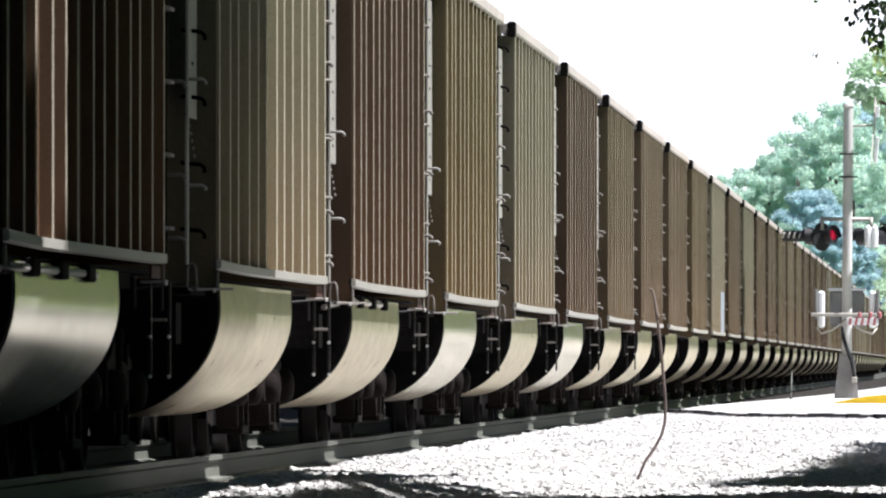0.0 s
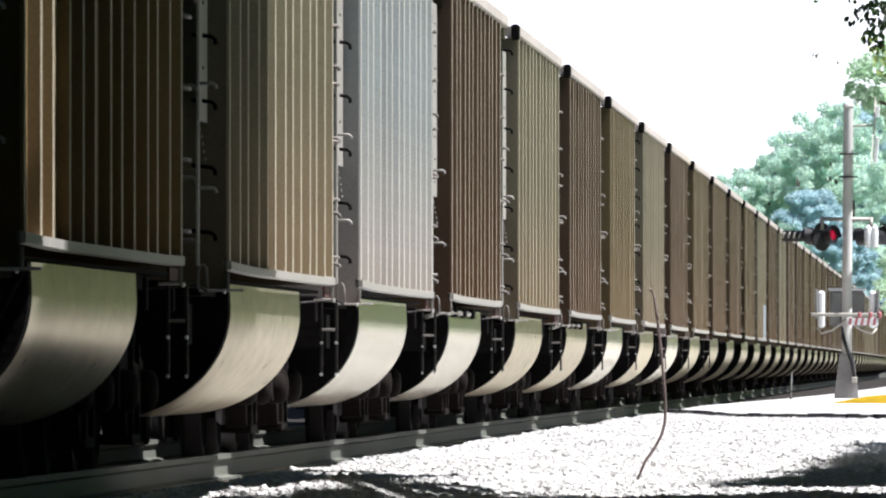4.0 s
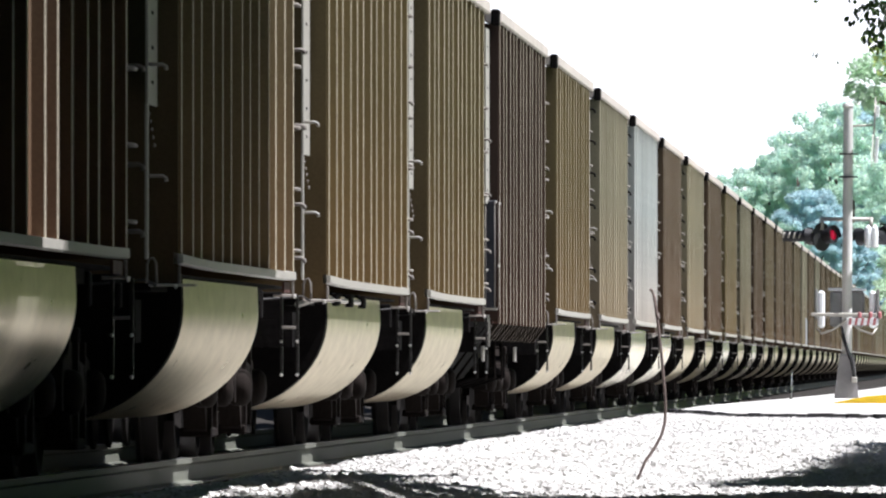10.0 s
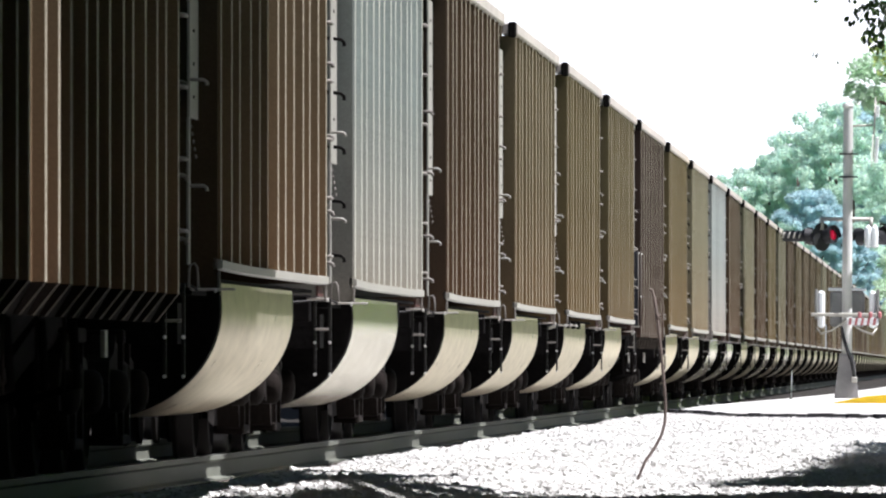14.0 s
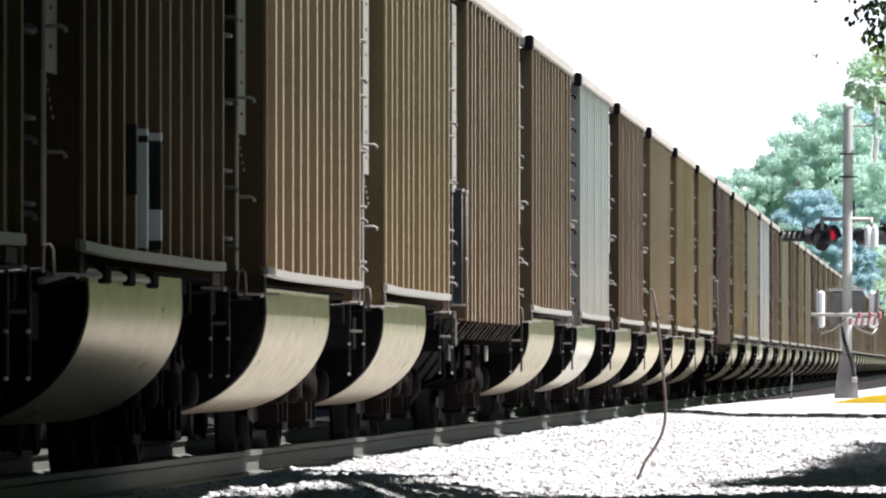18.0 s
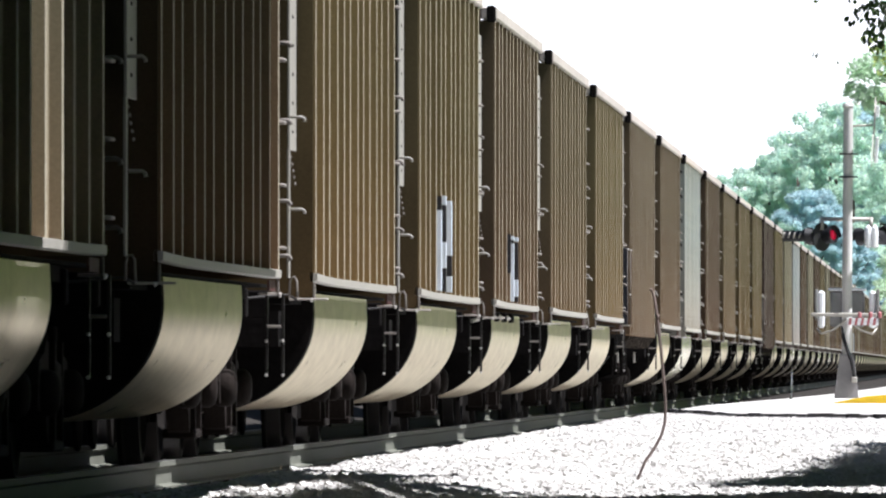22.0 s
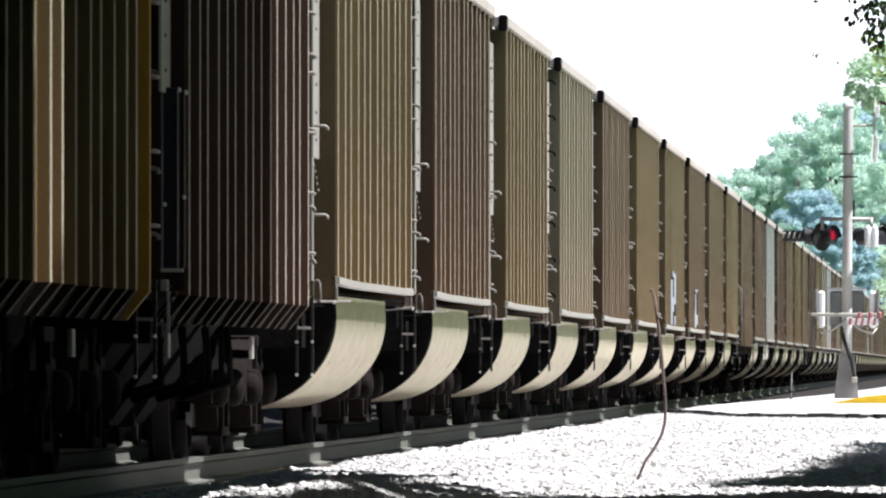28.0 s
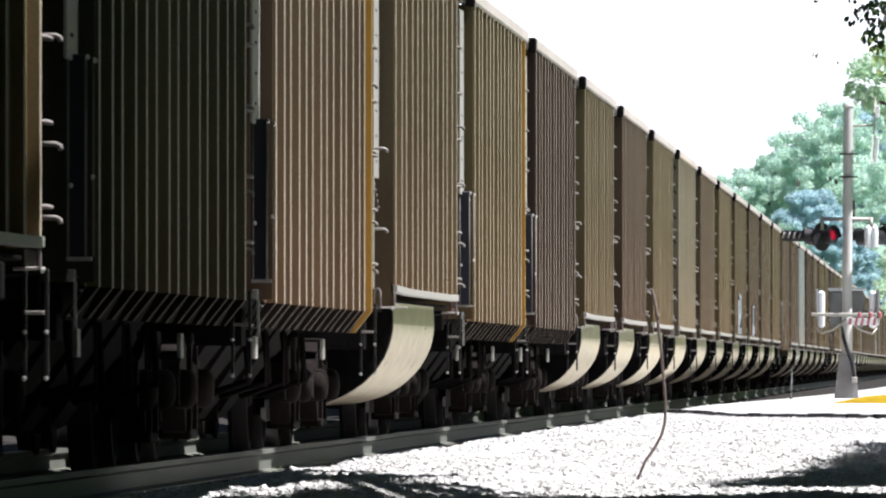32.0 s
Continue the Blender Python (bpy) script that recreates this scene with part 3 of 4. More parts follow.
for n in range(FIRST, LAST + 1):
    hop = n in HOPPERS
    kind_of = "hopper" if hop else "far" if n > 9 else "long" if n in LONG else "short" if n in SHORT else "usual"
    col = HOPPERS.get(n) or TUBS.get(n) or rnd.choice((BROWN, BROWN, TAN, DBROWN, OLIVE, BEIGE))
    if protos[kind_of] not in CARS.values():
        car = protos[kind_of]
        car.matrix_basis = pose(TRACK, n * PITCH, 0)
    else:
        car = copy_thing(protos[kind_of], pose(TRACK, n * PITCH, 0))
    tagged(car, group="cars of the coal train")
    CARS[n] = car
    dress(car, col, hop)


def side_pipe(car):
    part("brake_pipe", tube(bmesh.new(), [(1.4, 2.3, 1.0), (1.52, 2.6, 1.045), (1.52, 9.4, 1.045), (1.4, 9.8, 1.0)], 0.02, 6), GALV, car)
    for i in range(4):
        piece("pipe_clamp", M_CLAMP, car, (1.52, 3.0 + 1.9 * i, 1.045))


for n in (-3, -11, 3, 5):
    side_pipe(CARS[n])
for n, col in TUBS.items():
    if col in (BEIGE, SILVER, PEARL):
        for i in range(7):
            piece("ladder_rung", M_TINE, CARS[n], (1.53, 1.5, 1.35 + 0.37 * i), label="dark bent end-ladder rung")


def painted_mark(car, spans, material, label):
    """Paint sleeves over a run of ribs: each span is (first rib, last rib, low, high)."""
    end = 14.3 if car in [CARS[k] for k in LONG] else 13.8
    step = (end - 0.1 - 2.16) / 12
    for a, b, z0, z1 in spans:
        for i in range(a, b + 1):
            y = 2.16 + i * step + 0.1 * math.sin(i * 2.3)
            part("painted_patch", prism(bmesh.new(), [(1.545, y - 0.07), (1.545, y + 0.07), (1.625, y + 0.068), (1.625, y - 0.068)], "z", z0, z1), material, car, label)


painted_mark(CARS[-12], [(4, 4, 1.2, 1.85), (5, 5, 1.9, 1.975), (5, 5, 1.39, 1.6), (6, 6, 1.5, 1.95), (6, 6, 1.2, 1.33)], PATCHW, "pale blue-white painted mark")
painted_mark(CARS[-12], [(4, 4, 1.851, 1.96), (5, 5, 1.601, 1.899), (5, 5, 1.2, 1.389), (6, 6, 1.331, 1.499)], PATCHK, "black painted mark")
painted_mark(CARS[-11], [(5, 5, 1.2, 1.74), (5, 5, 1.775, 1.81), (6, 6, 1.77, 1.81), (6, 6, 1.25, 1.41)], PATCHW, "pale blue-white painted mark")
painted_mark(CARS[-11], [(4, 4, 1.46, 1.82), (5, 5, 1.741, 1.774), (6, 6, 1.411, 1.76), (6, 6, 1.2, 1.249)], PATCHK, "black painted mark")
painted_mark(CARS[13], [(9, 11, 1.18, 1.9)], PATCHW, "pale blue-white painted mark")
for n in (-20, -22):
    for y in (14.3,):
        part("yellow_rib", rib(bmesh.new(), 1, True, 0.08, 0.12), YELLOW, CARS[n], "golden yellow painted end rib").matrix_basis = pose(0.004, y + 0.02, 0)

# ---------------------------------------------------------------- ground and track


def edge_y(x):
    """Where the crossing's pavement begins."""
    return 181 - (x + 4.05) * 17 if x < -2.7 else 158 - (x + 2.7) * 2.7


def far_edge_y(x):
    """Where the pavement ends beyond the crossing."""
    return 204 + (x + 4.0) * 30 if x < -3.0 else 234 + (x + 3.0) * 75 if x < -2.5 else min(420, 271 + (x + 2.5) * 150)


def ground_height(x, y):
    d = abs(x - TRACK)
    z = -0.06
    if d < 1.3:
        z = -0.19
    elif d < 1.72:
        z = -0.19 + 0.12 * (d - 1.3) / 0.42
    elif x < TRACK - 2.2:
        # bank added on the far side to keep the view under cars dark
        z = -0.06 + min(1.1, (TRACK - 2.2 - x) * 0.6)
    if x > TRACK + 1.3:
        z += 0.02 * min(1, (x + 4.3) / 2)
        edge = edge_y(x)
        if y > edge:
            rise = min(1.0, max(0.0, (x + 4.2) / 2.0))
            z += min(0.012, (y - edge) * 0.001) * (0.25 + 0.75 * rise * rise * (3 - 2 * rise))
        fade = min(1.0, max(0.0, (x + 4.35) / 0.5)) * min(1.0, max(0.0, (edge - 4 - y) / 25))
        z += fade * (0.04 * noise.noise((x * 0.9, y * 0.2, 2.0)) + 0.02 * noise.noise((x * 2.3, y * 0.7, 5.0)))
        z += 0.09 * math.exp(-((x + 2.95) / 0.25) ** 2 - ((y - 61) / 3.0) ** 2)
        z += 0.06 * math.exp(-((x + 3.35) / 0.15) ** 2 - ((y - 60) / 3.5) ** 2)
    return z


def lines(stops):
    out = []
    for (a, b, s) in stops:
        n = max(1, round((b - a) / s))
        out += [a + (b - a) * i / n for i in range(n)]
    return out + [stops[-1][1]]


def ground():
    xs = lines([(-2500, -300, 550), (-300, -40, 65), (-40, -8, 4), (-8, -4.6, 0.2), (-4.6, 0, 0.09), (0, 2, 0.2), (2, 6, 0.8), (6, 40, 5), (40, 300, 65), (300, 2500, 550)])
    ys = lines([(-900, -60, 120), (-60, 40, 10), (40, 120, 0.35), (120, 220, 0.9), (220, 400, 9), (400, 1400, 100), (1400, 4800, 600)])
    vs, fs = [], []
    for y in ys:
        for x in xs:
            z = ground_height(x, y)
            if -4.6 < x < 6 and 40 <= y <= 150:
                z += 0.035 * noise.noise((x * 1.7, y * 0.8, 0.3)) + 0.02 * noise.noise((x * 6, y * 4, 1.7))
            vs.append((x, y, z))
    w = len(xs)
    for j in range(len(ys) - 1):
        for i in range(w - 1):
            fs.append((j * w + i, j * w + i + 1, (j + 1) * w + i + 1, (j + 1) * w + i))
    me = bpy.data.meshes.new("ground")
    me.from_pydata(vs, [], fs)
    me.materials.append(GRAVEL)
    me.materials.append(GRASS)
    me.materials.append(SHADEBED)
    cx = np.array([(vs[f[0]][0] + vs[f[1]][0]) / 2 for f in fs])
    cy = np.array([(vs[f[0]][1] + vs[f[2]][1]) / 2 for f in fs])
    verge = np.array([0.9 + 0.9 * noise.noise((3.0, y * 0.35, 0.7)) for y in cy])       # ragged edge of the grass
    # dark colour stands for shade under the train, on the bank, past the pavement
    me.polygons.foreach_set("material_index", np.where((abs(cx - TRACK) < 1.34 + 0.1 * np.sin(cy * 1.3) * np.sin(cy * 0.37)) | ((cx < -7.2) & (cx > -14)) | ((cx < -1.8) & (cx > -4.7) & (cy > np.where(cx < -3.0, 202 + (cx + 4.0) * 30, np.where(cx < -2.5, 232 + (cx + 3.0) * 75, 269 + (cx + 2.5) * 150)))), 2, ((cx > verge) | (cx < -7.2)).astype(int)))
    return tagged(new("ground", me), "pale limestone ballast running out into grass", "ground", kind="structure")


ground()


def pavement():
    """Pale paved apron of the crossing with a dark edge."""
    th = 0.055
    edge = [(x, edge_y(x)) for x in (-4.05, -3.4, -2.7, -1.8, -0.85, 1.0, 4.0)]
    xs = [-4.1 + 0.1 * i for i in range(40)] + [0.5, 1.5, 2.7, 4.0]
    rows = 18
    bm = bmesh.new()
    top, bot = [], []
    for x in xs:
        ya, yb = edge_y(x), far_edge_y(x)
        ys = [ya + (yb - ya) * (k / rows) ** 1.4 for k in range(rows + 1)]
        top.append([bm.verts.new((x, y, ground_height(x, y) + th * (0.35 + 0.65 * min(1, (x + 4.2) / 1.2)))) for y in ys])
        bot.append([bm.verts.new((x, y, ground_height(x, y) - 0.1)) for y in (ys[0], ys[-1])])
    for i in range(len(xs) - 1):
        for k in range(rows):
            bm.faces.new((top[i][k], top[i + 1][k], top[i + 1][k + 1], top[i][k + 1])).smooth = True
        for e, k in ((0, 0), (1, rows)):
            bm.faces.new((top[i][k], bot[i][e], bot[i + 1][e], top[i + 1][k])).material_index = 1
    bmesh.ops.recalc_face_normals(bm, faces=bm.faces)
    me = mesh_of("pavement", bm, ASPHALT)
    me.materials.append(EDGEDARK)
    tagged(new("pavement", me), "sunlit pale paved apron of the road crossing", "pavement", kind="structure")
    bm = bmesh.new()
    for (xa, ya), (xb, yb) in zip(edge, edge[1:]):
        for k in range(6):
            x, y = xa + (xb - xa) * k / 6, ya + (yb - ya) * k / 6
            x2, y2 = xa + (xb - xa) * (k + 1) / 6, ya + (yb - ya) * (k + 1) / 6
            z = ground_height(x, y - 1)
            q = [(x, y - 0.6 - 0.8 * rnd.random()), (x2, y2 - 0.6 - 0.8 * rnd.random()), (x2, y2 + 0.3), (x, y + 0.3)]
            lo = [bm.verts.new((p[0], p[1], z - 0.05)) for p in q]
            hz = z + 0.05 + 0.02 * rnd.random()
            hi = [bm.verts.new((p[0], p[1], hz)) for p in q]
            bm.faces.new(hi)
            for i in range(4):
                bm.faces.new((lo[i], lo[(i + 1) % 4], hi[(i + 1) % 4], hi[i]))
    bmesh.ops.recalc_face_normals(bm, faces=bm.faces)
    tagged(new("pavement_edge", mesh_of("pavement_edge", bm, EDGEDARK)), "broken dark edge of the pavement", "pavement edge", kind="structure")


pavement()


def rails():
    prof = [(-0.036, 0), (0.036, 0), (0.036, -0.035), (0.01, -0.05), (0.01, -0.145), (0.07, -0.158), (0.07, -0.172), (-0.07, -0.172), (-0.07, -0.158), (-0.01, -0.145), (-0.01, -0.05), (-0.036, -0.035)]
    for s in (1, -1):
        ys = lines([(-450, 30, 40), (30, 200, 1.5), (200, 1250, 50)])
        bm = bmesh.new()
        rings = []
        for y in ys:
            dz = 0.007 * noise.noise((y * 0.16, s * 4.1, 0)) if 30 < y < 200 else 0
            rings.append([bm.verts.new((TRACK + s * 0.754 + a, y, b + dz)) for a, b in prof])
        n = len(prof)
        for a, b in zip(rings, rings[1:]):
            for k in range(n):
                f = bm.faces.new((a[k], a[(k + 1) % n], b[(k + 1) % n], b[k]))
                f.material_index = 1 if k == 0 else 0
        bm.faces.new(rings[0][::-1])
        bm.faces.new(rings[-1])
        bmesh.ops.recalc_face_normals(bm, faces=bm.faces)
        me = mesh_of("rail", bm, RAIL)
        me.materials.append(RAILTOP)
        tagged(new("rail", me), "weathered steel rail with a polished head", "rail", "rails of the track", "structure")


rails()


def ties():
    me = mesh_of("tie", B(-1.3, 1.3, -0.115, 0.115, -0.36, -0.174, bev=0.008), TIE)
    holder = thing("track_ties", "dark creosoted timber ties under the rails", "railway ties", kind="structure")
    for i in range(250):
        piece("tie", me, holder, (TRACK, 40 + i * 0.53, 0), rnd.uniform(-0.6, 0.6))


ties()


def stones(count):
    """Crushed stone, scattered thicker where it lies nearer."""
    rng = np.random.default_rng(3)
    base = np.array([(i, j, k) for k in (-1, 1) for j in (-1, 1) for i in (-1, 1)], float) * 0.72
    tri = np.array([(0, 2, 3), (0, 3, 1), (4, 5, 7), (4, 7, 6), (0, 1, 5), (0, 5, 4), (2, 6, 7), (2, 7, 3), (0, 4, 6), (0, 6, 2), (1, 3, 7), (1, 7, 5)])
    u = rng.random(count)
    y = 50 * (172 / 50) ** (u ** 1.15)
    x = rng.uniform(-4.45, -0.2, count)
    keep = (x < -0.0052 * y + 0.15) & (y < np.where(x < -2.7, 181 - (x + 4.05) * 17, 158 - (x + 2.7) * 2.7))
    x, y = x[keep], y[keep]
    n = len(x)
    z = np.array([ground_height(a, b) for a, b in zip(x, y)])
    size = rng.uniform(0.009, 0.023, n) * np.where(rng.random(n) < 0.03, 1.5, 1)
    v = base[None] * size[:, None, None] * rng.uniform(0.75, 1.15, (n, 8, 3)) + rng.normal(0, 0.14, (n, 8, 3)) * size[:, None, None]
    a = rng.uniform(0, 2 * np.pi, n)
    t = rng.uniform(-0.8, 0.8, n)
    c, s = np.cos(a)[:, None], np.sin(a)[:, None]
    ct, st = np.cos(t)[:, None], np.sin(t)[:, None]
    vx, vy, vz = v[..., 0], v[..., 1] * ct - v[..., 2] * st, v[..., 1] * st + v[..., 2] * ct
    v = np.stack([vx * c - vy * s + x[:, None], vx * s + vy * c + y[:, None], vz + (z + size * 0.08)[:, None]], -1)
    f = (tri[None] + (np.arange(n) * 8)[:, None, None]).reshape(-1, 3)
    me = bpy.data.meshes.new("ballast_stones")
    me.from_pydata(v.reshape(-1, 3).tolist(), [], f.tolist())
    me.materials.append(STONE)
    tagged(new("ballast_stones", me), "loose pale crushed limestone beside the track", "ballast", kind="stuff")


stones(150000)

# ---------------------------------------------------------------- crossing signal
SX, SY, BIG = -1.952, 226.0, 1.256
SZ = 0.03


def crossing_signal():
    th = thing("crossing_signal", "galvanised crossing signal mast with lamps, gate gear and crossbuck", "crossing signal")
    th.matrix_basis = pose(SX, SY, SZ, 0, 0.4, 0) @ Matrix.Scale(BIG, 4)
    part("mast", lathe(bmesh.new(), [(0, 0.072), (4.05, 0.068), (4.08, 0.082), (4.11, 0.07), (4.13, 0.02)], "z", 16), MAST, th)
    bm = bmesh.new()
    lo = [bm.verts.new(p) for p in ((-0.17, -0.15, 0), (0.17, -0.15, 0), (0.17, 0.15, 0), (-0.17, 0.15, 0))]
    hi = [bm.verts.new(p) for p in ((-0.1, -0.1, 0.62), (0.1, -0.1, 0.62), (0.1, 0.1, 0.62), (-0.1, 0.1, 0.62))]
    for k in range(4):
        bm.faces.new((lo[k], lo[(k + 1) % 4], hi[(k + 1) % 4], hi[k]))
    bm.faces.new(hi)
    bm.faces.new(lo[::-1])
    part("base_casting", bm, CONC, th)
    # lamp crossarm with two pairs of heads
    part("crossarm", tube(bmesh.new(), [(-0.36, 0, 2.5), (0.36, 0, 2.5)], 0.028, 8), GALV, th)
    for x in (-0.36, 0.33):
        part("lamp_bracket", tube(bmesh.new(), [(x, 0, 2.52), (x, -0.02, 2.35)], 0.03, 8), GALV, th)
        for sy in (-1, 1):
            lens = red_lit if sy < 0 and x < 0 else red_off if x < 0 else SIGK
            hd = part("lamp_head", lathe(bmesh.new(), [(0, 0.03), (0.02, 0.1), (0.12, 0.12), (0.14, 0.12)], "y", 18, (x, 0, 2.25)), SIGK, th, "black lamp housing")
            turn = Matrix.Translation((x, 0, 2.25)) @ pose(0, 0, 0, 0, 0, 52) @ Matrix.Translation((-x, 0, -2.25))
            hd.matrix_basis = turn @ (pose(0, 0.06, 0) if sy > 0 else Matrix.Translation((x, -0.06, 2.25)) @ pose(0, 0, 0, 12, 0, 180) @ Matrix.Translation((-x, 0, -2.25)))
            part("lens", lathe(bmesh.new(), [(0.135, 0.078), (0.15, 0.064), (0.155, 0.02)], "y", 18, (x, 0, 2.25)), lens, hd)
            hood = bmesh.new()
            pts = [(0.13 * math.cos(a), 0.13 * math.sin(a)) for a in [math.radians(-20 + 220 * i / 12) for i in range(13)]]
            pts += [(q[0] * 0.94, q[1] * 0.94) for q in pts[::-1]]
            prism(hood, [(x + q[0], 2.25 + q[1]) for q in pts], "y", 0.13, 0.19)
            part("hood", hood, SIGK, hd)
    part("backboard", lathe(bmesh.new(), [(-0.01, 0.2), (0.01, 0.2)], "y", 24), SIGK, th).matrix_basis = pose(-0.36, 0, 2.25, 0, 0, 52)
    # second pair of heads that look across the road
    for z in (2.26,):
        hd = part("lamp_head", lathe(bmesh.new(), [(-0.1, 0.04), (-0.14, 0.11), (-0.24, 0.12)], "x", 18, (-0.36, 0, z)), SIGK, th, "black lamp housing")
        part("hood", lathe(bmesh.new(), [(-0.2, 0.08), (-0.55, 0.075), (-0.55, 0.06), (-0.2, 0.065)], "x", 18, (-0.36, 0.1, z)), SIGK, hd)
        for k in range(4):
            x = -0.62 - 0.075 * k
            part("hood_band", tube(bmesh.new(), [(x, 0.1, z + 0.075), (x - 0.04, 0.03, z + 0.045), (x - 0.06, 0.02, z - 0.03)], 0.012, 6), GALV, hd)
    for dx in (0.29, 0.38):
        part("side_lamp", lathe(bmesh.new(), [(2.1, 0.02), (2.12, 0.05), (2.3, 0.055), (2.38, 0.045), (2.42, 0.01)], "z", 12, (dx, -0.3, 0)), SIGW, th)
    part("side_hood", tube(bmesh.new(), [(0.42, 0.0, 2.24), (0.75, 0.1, 2.22)], 0.09, 12), SIGK, th)
    # crossbuck, seen edge-on, and its stay
    part("sign_stay", tube(bmesh.new(), [(0, 0, 3.8), (0.34, 0, 3.82)], 0.018, 6), GALV, th)
    for q, dx in (([(-0.42, -0.42), (-0.34, -0.5), (0.42, 0.42), (0.34, 0.5)], 0.345), ([(-0.42, 0.34), (-0.34, 0.42), (0.42, -0.34), (0.34, -0.42)], 0.362)):
        part("crossbuck_blade", prism(bmesh.new(), q, "x", 0.0, 0.012), GALV, th, "crossbuck blade seen edge-on").matrix_basis = pose(dx, 0, 3.72, 0, 3, 0)
    part("sign_plate", B(0.36, 0.41, -0.2, 0.2, 3.3, 3.66, bev=0.01), SIGW, th, "white plate under the crossbuck").matrix_basis = pose(-0.2, 0, 0.02, 0, 3.5, 0)
    part("sign_plate", B(0.33, 0.39, -0.15, 0.15, 3.94, 4.1, bev=0.01), SIGW, th, "white plate over the crossbuck").matrix_basis = pose(-0.2, 0, 0.02, 0, 3.5, 0)
    for z in (3.08, 3.4):
        part("clamp", lathe(bmesh.new(), [(z, 0.066), (z, 0.078), (z + 0.022, 0.078), (z + 0.022, 0.066)], "z", 14), SIGK, th)
        part("clamp_bolt", B(-0.12, 0.14, -0.09, -0.075, z, z + 0.02), SIGK, th)
    # gate gear
    part("gear_case", B(-0.24, 0.24, 0.06, 0.5, 1.0, 1.5, bev=0.03), GREYBOX, th, "grey gate gear case")
    part("gear_case_lid", B(-0.27, 0.27, 0.04, 0.52, 1.5, 1.54, bev=0.015), SIGW, th)
    for s in (-1, 1):
        w = part("counterweight", B(s * 0.36 - 0.05, s * 0.36 + 0.05, -0.1, 0.25, 0.98, 1.5, bev=0.03), SIGW, th, "white painted counterweight arm")
        part("weight_plate", B(s * 0.43 - 0.02, s * 0.43 + 0.02, -0.14, 0.2, 1.1, 1.52, bev=0.01), GREYBOX, w)
        part("gate_bracket", tube(bmesh.new(), [(s * 0.42, -0.05, 0.98), (s * 0.36, -0.1, 0.9), (s * 0.2, -0.1, 0.95), (0, -0.1, 1.1)], 0.013, 8), GALV, th)
    part("gate_channel", B(-0.5, 0.42, -0.16, -0.1, 1.14, 1.19, bev=0.01), GALV, th)
    arm = part("gate_arm", B(0.0, 0.44, -0.24, -0.2, 1.02, 1.12, bev=0.006), SIGW, th, "white gate arm with red stripes")
    for i in range(5):
        x = 0.02 + i * 0.085
        part("red_stripe", prism(bmesh.new(), [(x, 1.02), (x + 0.035, 1.02), (x + 0.052, 1.12), (x + 0.017, 1.12)], "y", -0.246, -0.241), SIGR, arm)
    for x in (0.18, 0.33, 0.46):
        part("arm_lamp", lathe(bmesh.new(), [(1.12, 0.015), (1.135, 0.027), (1.19, 0.027), (1.21, 0.01)], "z", 12, (x, -0.22, 0)), SIGR, arm)
    part("conduit", tube(bmesh.new(), [(-0.06, -0.02, 1.0), (-0.05, -0.08, 0.85), (0.0, -0.12, 0.7), (0.07, -0.13, 0.52), (0.11, -0.13, 0.3)], 0.025, 8), SIGK, th)
    part("junction_box", B(0.07, 0.15, -0.2, -0.12, 0.22, 0.3, bev=0.01), GALV, th)


crossing_signal()


def kerb():
    """Yellow-painted kerb nose in front of the mast."""
    bm = bmesh.new()
    y0 = 196.0
    pts = [(-1.98, 0.0), (-1.93, 0.02), (-1.72, 0.06), (-1.4, 0.12), (-1.1, 0.145), (2.8, 0.15), (2.8, 0.0)]
    prism(bm, pts, "y", y0, y0 + 3.2)
    ob = new("kerb", mesh_of("kerb", bm, KERBY))
    ob.matrix_basis = pose(0, 0, 0.01)
    tagged(ob, "bright yellow painted concrete kerb nose", "kerb", kind="structure")


kerb()


def marker_rod():
    th = thing("marker_rod", "thin white marker rod standing in the pavement", "marker")
    th.matrix_basis = pose(-2.92, 226, 0.02)
    part("rod", tube(bmesh.new(), [(0, 0, 0), (0.005, 0, 0.25), (0.015, 0, 0.5)], 0.011, 6), SIGW, th)
    part("foot", B(-0.03, 0.03, -0.03, 0.03, -0.02, 0.03), GALV, th)


marker_rod()


def weed_stalk():
    th = thing("dead_weed_stalk", "bare curved dry stalk leaning out of the ballast", "weed")
    y = 69.0
    z0 = ground_height(-1.72, y) - 0.03
    th.matrix_basis = pose(-1.72, y, z0)
    pts = [(-0.004, 0, 0), (0.004, 0, 0.06), (0.045, 0.02, 0.16), (0.1, 0.03, 0.24), (0.132, 0.04, 0.3), (0.15, 0.05, 0.37), (0.154, 0.05, 0.45), (0.149, 0.05, 0.54), (0.131, 0.04, 0.75), (0.11, 0.04, 0.93), (0.095, 0.03, 1.04), (0.082, 0.02, 1.078), (0.07, 0.02, 1.082)]
    part("stalk", tube(bmesh.new(), pts, 0.009, 7, 0.008), STICK, th)
    part("side_bud", tube(bmesh.new(), [(0.11, 0.03, 0.92), (0.118, 0.03, 0.95)], 0.01, 6, 0.006), STICK, th)


weed_stalk()


def dry_grass(x, y, seed):
    th = thing("grass_tuft", "small tuft of dry straw-coloured grass in the ballast", "grass", "dry grass tufts")
    th.matrix_basis = pose(x, y, ground_height(x, y))
    rr = random.Random(seed)
    for i in range(9):
        a, h = rr.uniform(-0.1, 0.1), rr.uniform(0.06, 0.13)
        part("blade", tube(bmesh.new(), [(a * 0.3, 0, -0.01), (a * 0.6, 0.01, h * 0.6), (a * 1.3, 0.02, h)], 0.0025, 5, 0.001), STRAW, th)


for i, (x, y) in enumerate(((-4.5, 69.5), (-4.47, 71.0), (-4.42, 84.0))):
    dry_grass(x, y, 80 + i)

